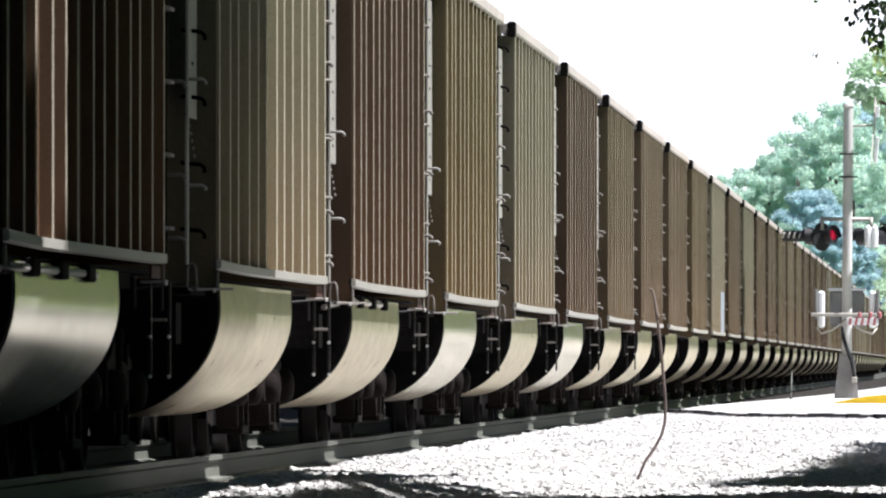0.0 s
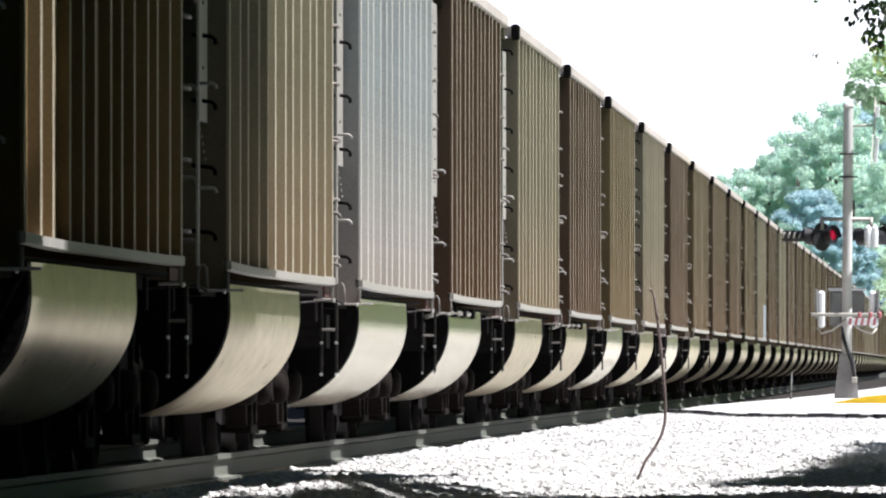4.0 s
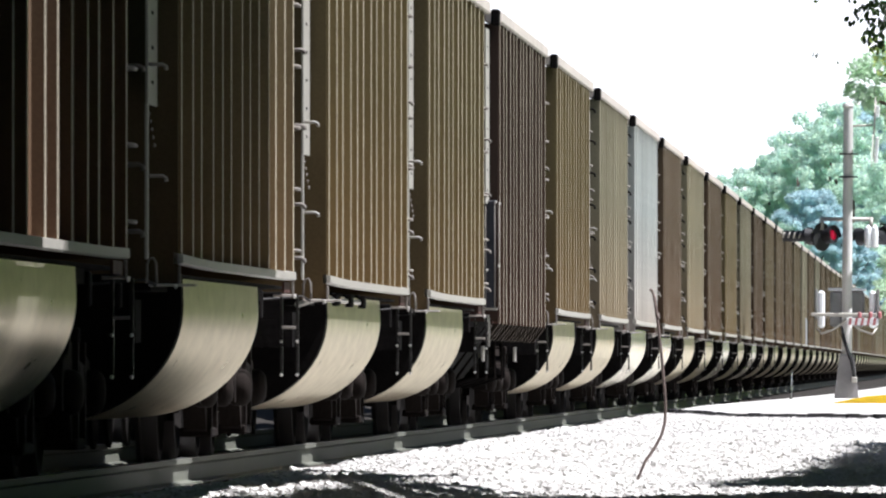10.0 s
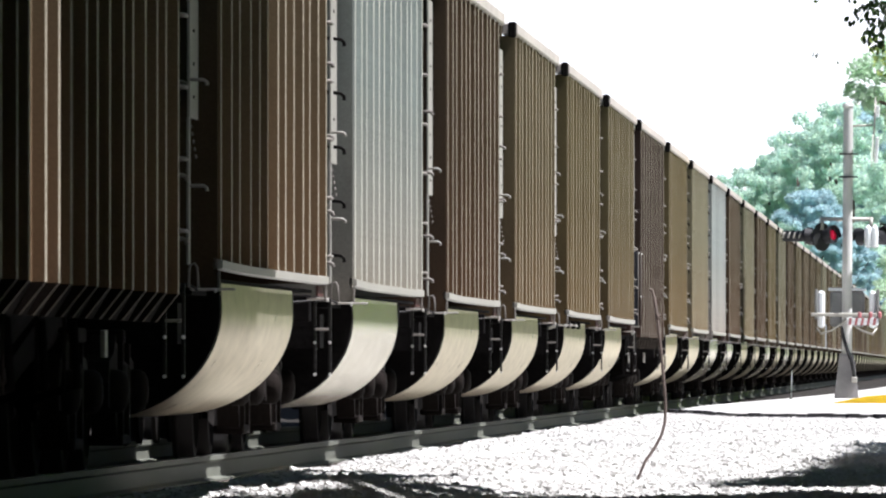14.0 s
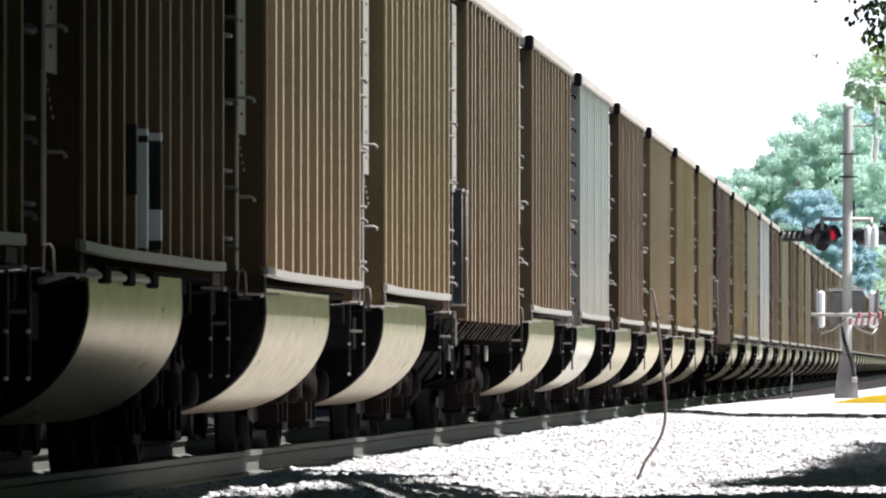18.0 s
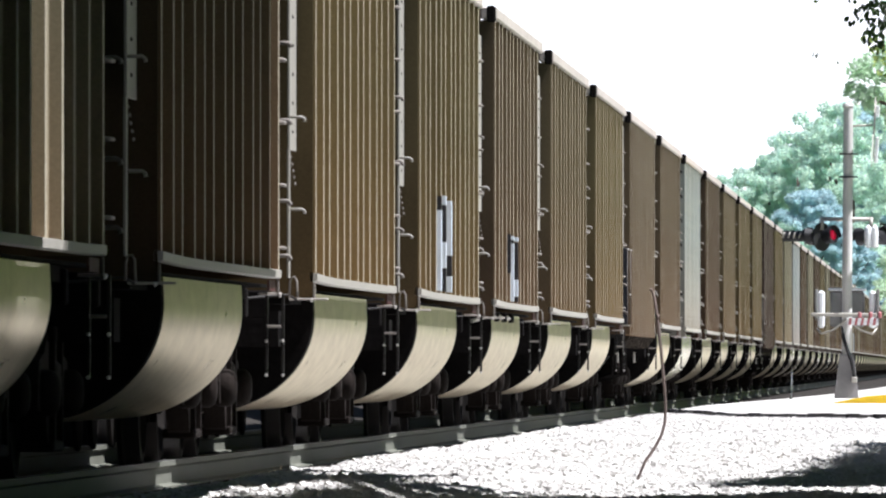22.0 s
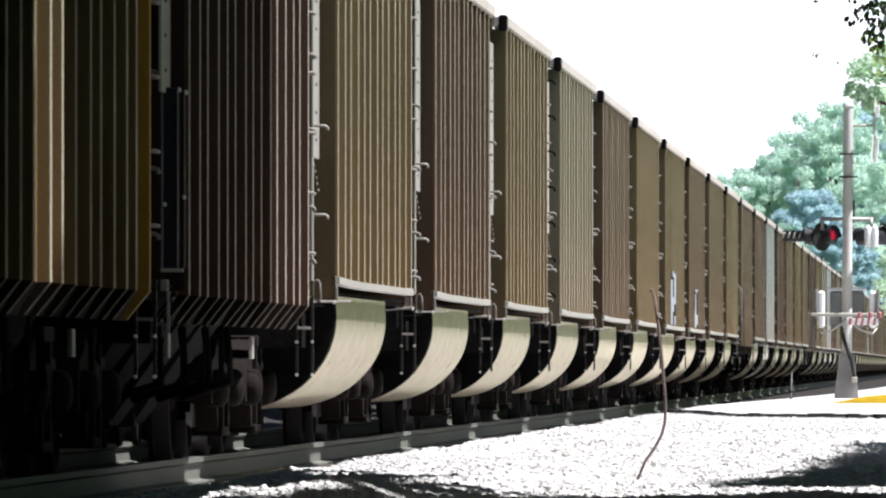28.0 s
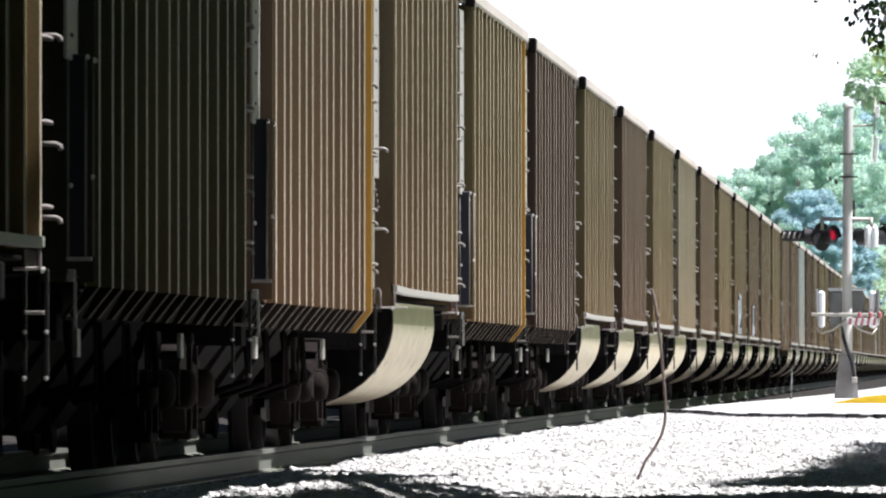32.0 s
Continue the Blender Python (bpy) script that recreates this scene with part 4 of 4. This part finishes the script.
# ---------------------------------------------------------------- trees


def leaf_cloud(name, lumps, count, size, material, seed):
    """Many small bent leaves spread through a set of lumps (x, y, z, radius)."""
    rng = np.random.default_rng(seed)
    lumps = np.array(lumps)
    pick = rng.choice(len(lumps), count, p=lumps[:, 3] ** 2 / (lumps[:, 3] ** 2).sum())
    d = rng.normal(size=(count, 3))
    d /= np.linalg.norm(d, axis=1)[:, None]
    rad = lumps[pick, 3] * rng.uniform(0.35, 1.0, count) ** 0.6
    c = lumps[pick, :3] + d * rad[:, None] * np.array([1, 1, 0.8])
    u = rng.normal(size=(count, 3))
    u /= np.linalg.norm(u, axis=1)[:, None]
    w = np.cross(u, d + rng.normal(0, 0.5, (count, 3)))
    w /= np.linalg.norm(w, axis=1)[:, None]
    nn = np.cross(u, w)
    s = size * rng.uniform(0.6, 1.4, count)[:, None]
    v = np.stack([c - u * s, c + w * s * 0.45 + nn * s * 0.15, c + u * s, c - w * s * 0.45 + nn * s * 0.15], 1).reshape(-1, 3)
    i = np.arange(count) * 4
    f = np.concatenate([np.stack([i, i + 1, i + 2], 1), np.stack([i, i + 2, i + 3], 1)])
    me = bpy.data.meshes.new(name)
    me.from_pydata(v.tolist(), [], f.tolist())
    me.materials.append(material)
    return me


def tree_meshes(height, spread, base, leaves, leaf, material, seed, lumps_n=26, lump=1.0):
    rr = random.Random(seed)
    lumps = []
    for i in range(lumps_n):
        a, q = rr.uniform(0, 2 * math.pi), rr.uniform(0, 1)
        z = base + (height - base) * rr.uniform(0.05, 0.95)
        k = math.sin(math.pi * min(0.97, max(0.12, (z - base) / (height - base) * 0.8 + 0.12)))
        r = spread * k * math.sqrt(q)
        lumps.append((r * math.cos(a), r * math.sin(a), z, spread * lump * rr.uniform(0.2, 0.36)))
    crown = leaf_cloud("crown", lumps, leaves, leaf, material, seed)
    bm = tube(bmesh.new(), [(0, 0, -0.3), (0.1, 0.05, height * 0.2), (-0.05, 0.1, height * 0.5), (0.05, 0, height * 0.9)], height * 0.024, 10, height * 0.004)
    for x, y, z, r in lumps[::2 if lump == 1.0 else 40]:
        zz = max(base * 0.6, z * 0.6)
        tube(bm, [(0, 0.05, zz), (x * 0.5, y * 0.5, (z + zz) / 2 + 0.2), (x, y, z)], height * 0.008, 6, height * 0.002)
    return mesh_of("trunk", bm, BARK, True), crown


def tree(meshes, x, y, z, rz, scale, label, group=""):
    th = thing("tree", label, "tree", group)
    th.matrix_basis = pose(x, y, z, 0, 0, rz)
    t = piece("trunk", meshes[0], th)
    c = piece("crown", meshes[1], th)
    for o in (t, c):
        o.scale = (scale, scale, scale)
    return th


# unseen shade trees beside the track, high crowns placed to shade the nearest cars


def leaning_tree(x, y, lumps, leaves, seed, label, leaf=0.22):
    """A tall tree whose limbs carry the given lumps of leaves (offsets from its foot, radius)."""
    top = max(l[2] for l in lumps)
    bm = tube(bmesh.new(), [(0, 0, -0.3), (0.15, 0.1, top * 0.3), (-0.1, 0.2, top * 0.6), (0, 0, top * 0.95)], 0.32, 12, 0.07)
    for i, (a, b, c, r) in enumerate(lumps):
        z = c * 0.62
        tube(bm, [(0, 0.1, z), (a * 0.5, b * 0.5, (z + c) / 2 + 0.3), (a, b, c)], 0.12, 7, 0.03)
    th = thing("tree", label, "tree", "shade trees beside the track")
    th.matrix_basis = pose(x, y, -0.05)
    part("trunk", bm, BARK, th, smooth=True)
    piece("crown", leaf_cloud("crown", lumps, leaves, leaf, LEAF, seed), th)
    return th


SHADE_LABEL = "unseen tall leafy tree leaning over the edge of the track"
leaning_tree(2.8, 57, [(-1.8, 8.0, 12.0, 2.3), (-1.4, 11.0, 12.6, 2.3), (-1.0, 13.6, 13.2, 2.2), (-1.2, 15.6, 12.6, 1.9), (0.0, 10.0, 15.4, 2.0), (0.2, 13.5, 15.8, 1.8), (-2.4, 12.5, 10.8, 1.8), (-2.4, 8.8, 10.4, 1.7), (-2.8, 15.4, 10.0, 1.5), (-1.2, 6.0, 10.5, 1.4), (-1.4, 18.6, 12.6, 1.7), (-0.6, 18.4, 15.0, 1.5), (-2.8, 18.4, 10.0, 1.4)], 72000, 51, SHADE_LABEL, 0.26)
# small lumps leave gaps for dappled sun on the nearest cars
leaning_tree(3.2, 50, [(-3.0, -3.0, 11, 2.4), (-2.6, 0.5, 12, 2.4), (-2.2, 3.4, 12.4, 2.2), (-4.0, 2.5, 9.6, 1.9), (-4.4, -1.5, 9.4, 1.9), (0.4, 0, 13, 2.6), (1.0, 0.5, 11, 2.0), (-1, -2, 15, 2.3), (-0.5, 2.6, 15.4, 2.2), (2, -3, 11, 2.4), (-0.4, 6.6, 10, 1.0), (-0.3, 7.0, 11, 1.0), (-1.6, 10.5, 10.6, 1.4), (-2.8, 5.2, 11, 1.7), (-2.3, 11.2, 12, 1.7), (-3.2, 11.0, 10, 1.5), (-1.6, 5.0, 13.4, 1.6), (-1.4, 11.4, 14, 1.6)] + [(-3.1 + 0.4 * i, 5.6 + (i * 1.37) % 2.6, 11.6, 0.27) for i in range(5)], 110000, 52, SHADE_LABEL, 0.26)
# small clumps along this one's edge are set to outline its shadow
fringe = [(6.33 + 0.1 - 0.62 * math.exp(-(y - 66) / 7.0) - 8.6, y - 80.8, 12.0, 0.72) for y in [66.3 + 1.1 * i for i in range(36)]]
leaning_tree(8.6, 80, fringe + [(-0.1, -15.5, 12, 1.5), (-0.9, -12.4, 12, 1.7), (-0.6, -9.0, 12, 1.9), (-0.4, -6.0, 12, 2.0), (-0.1, -2.5, 12, 2.2), (0.4, 0.8, 12.5, 2.4), (0.1, 4.5, 12, 2.3), (0.1, 8.0, 12, 2.2), (-0.1, 11.3, 12, 2.0), (-0.1, 15, 12, 2.0), (0, 19, 12, 2.0), (1.4, -1.5, 14.5, 2.4), (1.8, 3.5, 14, 2.4), (1.4, -8.5, 13.5, 2.2), (2.6, 9, 13, 2.2)], 110000, 53, SHADE_LABEL, 0.36)
leaning_tree(3.0, 36, [(-3, -3, 11, 2.5), (-2.5, 0.5, 12, 2.5), (-2.5, 4.5, 12, 2.5), (0.5, 0, 13.5, 2.8), (-4, 1, 9.5, 2), (-1, 3, 15, 2.4), (2, -2, 11.5, 2.6)], 26000, 54, SHADE_LABEL)
# unseen canopy over the track, added to dim the sky on near cars
for i, (x, y, sd) in enumerate(((4.2, 22, 1), (4.0, 8, 1), (4.5, -8, 1), (-13.5, 34, -1), (-13, 18, -1), (-13, 2, -1), (-13.5, -14, -1), (4.0, -24, 1), (-13.5, 49, -1), (-13.5, 63, -1), (-14, 76, -1))):
    k = -1.0 * sd
    leaning_tree(x, y, [(k * 3.5, -3, 11, 2.6), (k * 4, 1.5, 12, 2.7), (k * 3.5, 5, 11.5, 2.5), (k * 6.5, -1.5, 12.5, 2.5), (k * 6.5, 3.5, 12, 2.4), (k * 1, 0, 14.5, 2.8), (k * 1, 4, 13.5, 2.6), (-k * 2, 1, 11.5, 2.6), (k * 2, -4, 8.5, 2.2)] + ([(9, -3, 15.5, 2.7), (9, 2.5, 16, 2.7), (11.5, -0.5, 16.8, 2.5), (11.5, 4.5, 16.5, 2.5)] if sd < 0 else []), 22000 if sd > 0 else 36000, 70 + i, "unseen leafy tree added to arch over the track", 0.34)
# more unseen crowns, added to shade the ground out of view
for i, (x, y) in enumerate(((8.6, 46), (8.8, 34), (8.6, 21))):
    leaning_tree(x, y, [(-4.6, -3.5, 11.5, 2.4), (-4.6, 0.5, 12, 2.5), (-4.4, 4.0, 11.5, 2.2), (-1.5, -3.5, 13, 2.6), (-1.5, 0.8, 13.5, 2.7), (-1.6, 4.2, 12.5, 2.2), (1.5, -2, 12, 2.6), (1.5, 2.5, 12, 2.6)], 60000, 90 + i, SHADE_LABEL, 0.36)
# unseen crown placed to shade the ballast beside the nearest cars
leaning_tree(9.0, 56, [(-3.6, -3, 12, 2.0), (-3.6, 1, 12, 2.0), (-3.4, 3.6, 11.5, 1.6), (-0.5, -3, 12.5, 2.2), (-0.5, 1, 12.5, 2.2), (-0.4, 4, 12, 1.8), (2.2, 0, 12, 2.2), (-5.8, 4.2, 12, 0.6), (-5.85, 6.2, 12, 0.55), (-5.9, 8.0, 12, 0.45)], 60000, 57, SHADE_LABEL, 0.36)
shade = [tree_meshes(17, 6, 3.0, 16000, 0.19, LEAF, 11, 34), tree_meshes(15, 5.6, 2.0, 16000, 0.19, LEAF, 12, 34)]
# woods added out of sight round the camera and both sides to block skylight
ring = [(6, 8), (8, 20), (5, -6), (-1, -16), (3, -24), (-13, -12), (-12, 2), (-13, 14), (-15, 27), (-17, 42), (-19, 58), (-20, 75), (-22, 93), (-24, 112), (-27, 132), (-30, 155), (-12, -28), (9, 34), (18, 60), (19, 76), (18, 98), (17, 116), (18, 134), (17, 152), (18, 170), (17, 192), (17, 215), (-33, 180), (-36, 205), (12, 5), (-6, -40), (9, -16), (9, 372), (10, 420), (11, 470), (13, 240), (14, 265), (13, 295), (13, 330)]
for i, (x, y) in enumerate(ring):
    tree(shade[i % 2], x, y, -0.2, 53 * i + 20, 0.9 + 0.25 * ((i * 7) % 5) / 5, "unseen leafy green tree added to the woods along the line", "woods along the line")

# unseen trees for the tubs to mirror, their sunlight put into the leaf colour
verge = tree_meshes(16, 6, 1.6, 16000, 0.22, LEAFG, 13, 34)
for i in range(12):
    tree(verge, 6.2 + 0.5 * math.sin(i * 2.1), 208 + 13 * i, -1.2, 61 * i, 0.6, "dense green roadside tree beyond the crossing", "trees beyond the crossing")


def crossing_tree(x, y, lumps, leaves, seed):
    """A light green tree whose outer twigs reach over the verge; lumps are world offsets from its foot."""
    th = thing("tree", "sunlit light green tree beyond the road crossing", "tree", "trees beyond the crossing")
    th.matrix_basis = pose(x, y, 0.05)
    bm = tube(bmesh.new(), [(0, 0, -0.3), (0.1, 0, 2.2), (-0.1, 0.1, 4.5), (0, 0, 6.5)], 0.2, 10, 0.05)
    for p in lumps:
        tube(bm, [(0, 0.05, p[2] * 0.6), (p[0] * 0.5, p[1] * 0.5, p[2] * 0.85), p[:3]], 0.06, 6, 0.012)
    part("trunk", bm, BARK, th, smooth=True)
    piece("crown", leaf_cloud("crown", lumps, leaves, 0.085, LEAFM, seed), th)


crossing_tree(2.2, 250, [(-4.2, 0, 5.9, 0.25), (-4.15, 1, 6.3, 0.28), (-3.95, -1, 5.75, 0.3), (-3.75, 0, 6.3, 0.45), (-3.6, 1, 5.7, 0.4), (-3.3, -1, 6.6, 0.55), (-3.35, 0, 5.3, 0.3), (-2.6, 0, 6.4, 1.0), (-1.5, 1, 6.8, 1.3), (-2.6, -1, 5.2, 0.7), (0.5, 0, 6, 1.6), (-0.5, -1, 5, 1.4), (1.5, 1, 4.5, 1.5)], 14000, 61)
crossing_tree(3.0, 300, [(-4.65, 0, 2.3, 0.4), (-4.4, 1, 2.9, 0.4), (-4.3, -1, 1.9, 0.45), (-3.6, 0, 2.6, 0.9), (-2.5, 0, 4.0, 1.2), (-1, 0, 5.5, 1.5), (0.5, 1, 6, 1.7), (1, -1, 4, 1.6)], 8000, 62)

# low trees added out of view to close off the sky beside the cars
for i in range(9):
    tree(shade[i % 2], 9.8 + 0.6 * math.sin(i * 1.7), 24 + 9.5 * i, -1.0, 47 * i, 0.58, "unseen low leafy tree filling the edge of the woods", "woods along the line")

for i, (x, y) in enumerate(((12.5, 50), (13.2, 60), (12.6, 70), (13.2, 82), (12.6, 94))):
    tree(shade[i % 2], x, y, -1.0, 77 * i, 0.68, "unseen low leafy tree filling the edge of the woods", "woods along the line")

# undergrowth added out of view for the same dimming
for i, (x, y) in enumerate(((4.6, 30), (5.0, 37), (4.4, 44), (5.0, 50), (4.6, 57), (5.6, 63), (6.4, 26), (6.6, 69))):
    tree(shade[i % 2], x, y, -1.0, 67 * i, 0.42, "unseen bushy young tree under the shade trees", "woods along the line")

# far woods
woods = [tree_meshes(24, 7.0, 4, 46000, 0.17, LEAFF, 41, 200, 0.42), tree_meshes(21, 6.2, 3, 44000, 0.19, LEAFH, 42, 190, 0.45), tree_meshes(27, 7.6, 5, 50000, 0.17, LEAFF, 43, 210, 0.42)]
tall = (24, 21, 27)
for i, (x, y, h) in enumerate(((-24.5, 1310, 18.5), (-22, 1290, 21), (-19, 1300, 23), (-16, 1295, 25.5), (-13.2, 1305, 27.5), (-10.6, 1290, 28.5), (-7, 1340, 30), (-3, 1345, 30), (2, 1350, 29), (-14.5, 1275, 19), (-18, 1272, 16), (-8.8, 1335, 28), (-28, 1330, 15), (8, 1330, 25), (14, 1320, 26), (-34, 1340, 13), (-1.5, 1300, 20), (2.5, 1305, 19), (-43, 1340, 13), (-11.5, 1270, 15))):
    k = 1 if i in (6, 7, 8, 9, 11, 16, 17, 19) else (i % 2) * 2       # bluer haze tint for the lower and deeper trees
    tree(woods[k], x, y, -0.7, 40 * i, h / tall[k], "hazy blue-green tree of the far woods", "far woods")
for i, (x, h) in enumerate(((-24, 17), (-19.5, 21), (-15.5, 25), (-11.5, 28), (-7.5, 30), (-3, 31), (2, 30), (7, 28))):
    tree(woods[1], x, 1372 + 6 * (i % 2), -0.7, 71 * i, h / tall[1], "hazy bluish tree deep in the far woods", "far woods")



def far_sky():
    """Bright hazy sky low over the horizon, far beyond everything."""
    m = bpy.data.materials.new("white_haze")
    m.use_nodes = True
    nt = m.node_tree
    em = nt.nodes.new("ShaderNodeEmission")
    em.inputs[0].default_value = (0.97, 0.99, 1.0, 1)
    em.inputs[1].default_value = 1.0
    nt.links.new(em.outputs[0], nt.nodes["Material Output"].inputs[0])
    bm = B(-900, 300, 4500, 4510, -20, 330)
    tagged(new("backdrop", mesh_of("backdrop", bm, m)), "white hazy sky low over the horizon", "sky", kind="structure")


far_sky()

# ---------------------------------------------------------------- hanging twigs at the edge of the view


def twigs():
    th = thing("hanging_branch", "dark leafy twigs hanging from the shade tree", "branch")
    y = 62.0
    def at(x, z, d=0.0):
        return Vector((x, y + d, z))
    bm = bmesh.new()
    tube(bm, [Vector((1.0, 65, 10.4)), Vector((0.4, 63.5, 6.5)), at(-0.15, 3.175), at(-0.231, 2.685), at(-0.326, 2.44), at(-0.351, 2.277), at(-0.378, 2.168)], 0.012, 6, 0.003)
    tube(bm, [at(-0.258, 2.577), at(-0.34, 2.413), at(-0.435, 2.326), at(-0.476, 2.266)], 0.006, 6, 0.002)
    part("twig", bm, BARK, th)
    rr = random.Random(5)
    def leaf():
        bm = bmesh.new()
        rim = [(0.0, 0.0), (0.012, -0.01), (0.019, -0.026), (0.015, -0.043), (0.0, -0.064)]
        mid_v = [bm.verts.new((0, 0.004 * math.sin(i), z)) for i, (_, z) in enumerate(rim)]
        for sd in (1, -1):
            out = [mid_v[0]] + [bm.verts.new((sd * x, 0.006, z)) for x, z in rim[1:-1]] + [mid_v[-1]]
            for i in range(len(rim) - 1):
                q = [mid_v[i], out[i], out[i + 1], mid_v[i + 1]]
                q = [v for k, v in enumerate(q) if v not in q[:k]]
                if len(q) > 2:
                    bm.faces.new(q)
        return mesh_of("leaf", bm, LEAFB)
    lm = leaf()
    # sunlit leaves of the same branch, brightened by colour
    sunny = lm.copy()
    sunny.materials[0] = LEAFG
    spots = [(-0.362, 2.364), (-0.34, 2.343), (-0.397, 2.362), (-0.416, 2.348), (-0.452, 2.315), (-0.438, 2.294), (-0.381, 2.266), (-0.356, 2.245), (-0.367, 2.207), (-0.329, 2.294), (-0.324, 2.234), (-0.384, 2.196), (-0.313, 2.353), (-0.348, 2.283), (-0.411, 2.326), (-0.318, 2.196), (-0.405, 2.168), (-0.479, 2.277), (-0.34, 2.375), (-0.359, 2.321), (-0.335, 2.261), (-0.373, 2.228), (-0.351, 2.185), (-0.365, 2.158), (-0.324, 2.321), (-0.389, 2.304), (-0.427, 2.364), (-0.46, 2.343), (-0.498, 2.37), (-0.52, 2.359)]
    for cx, cz, w, h, k in ((-0.375, 2.3, 0.05, 0.06, 34), (-0.37, 2.21, 0.045, 0.04, 22), (-0.475, 2.3, 0.03, 0.035, 9), (-0.515, 2.26, 0.02, 0.02, 5), (-0.42, 2.19, 0.03, 0.04, 12), (-0.4, 2.13, 0.05, 0.03, 12)):
        spots += [(cx + w * rr.uniform(-1, 1), cz + h * rr.uniform(-1, 1)) for _ in range(k)]
    for x, z in spots:
        ob = piece("leaf", lm, th)
        ob.matrix_basis = Matrix.Translation(at(x, z, rr.uniform(-0.3, 0.3))) @ pose(0, 0, 0, rr.uniform(-50, 50), rr.uniform(-60, 60), rr.uniform(-40, 40)) @ Matrix.Scale(rr.uniform(0.4, 0.72), 4)

    for cx, cz, w, h, k in ((-0.37, 2.13, 0.06, 0.05, 26), (-0.36, 2.04, 0.045, 0.05, 20), (-0.42, 2.15, 0.04, 0.03, 10), (-0.69, 2.1, 0.02, 0.014, 4), (-0.69, 2.352, 0.03, 0.006, 4), (-0.575, 2.06, 0.004, 0.004, 1)):
        for _ in range(k):
            ob = piece("leaf", sunny, th)
            ob.matrix_basis = Matrix.Translation(at(cx + w * rr.uniform(-1, 1), cz + h * rr.uniform(-1, 1), rr.uniform(-0.3, 0.3))) @ pose(0, 0, 0, rr.uniform(-50, 50), rr.uniform(-60, 60), rr.uniform(-40, 40)) @ Matrix.Scale(rr.uniform(0.25, 0.45), 4)


twigs()

# ---------------------------------------------------------------- movement
# distance run by the train: metres at each time
RUN = ((0, 5.4), (3, 42.5), (6, 80.4), (9, 118.9), (13, 170.2), (14, 183.2), (19, 250.6), (23, 305.2), (24, 319.1), (28, 375.6), (32, 432.6))


def run_curve():
    t = np.array([r[0] for r in RUN], float)
    s = np.array([r[1] for r in RUN])
    return np.polyfit(t, s, 3)


def motions():
    c = run_curve()
    times = [2.0 * i for i in range(17)]
    for n, car in CARS.items():
        walk(car, [(t, pose(TRACK, n * PITCH + float(np.polyval(c, t)), 0)) for t in times])
    spin = [(k / FPS, float(np.polyval(c, k / FPS)) / WHEEL_R) for k in range(32 * FPS + 1)]
    for front, wheels in WHEELS.items():
        lead = wheels[0]
        walk(lead, [(t, pose(0, WB if front else -WB, WHEEL_R, -math.degrees(a) % 360)) for t, a in spin])
        act, slot = lead.animation_data.action, lead.animation_data.action_slot
        for car in CARS.values():
            for tr in car.children:
                if tr.name.startswith("truck"):
                    for w in tr.children:
                        if w.name.startswith("wheelset") and w is not lead and (w.location.y > 0) == front:
                            w.rotation_mode = "QUATERNION"
                            w.animation_data_create()
                            w.animation_data.action = act
                            w.animation_data.action_slot = slot


motions()
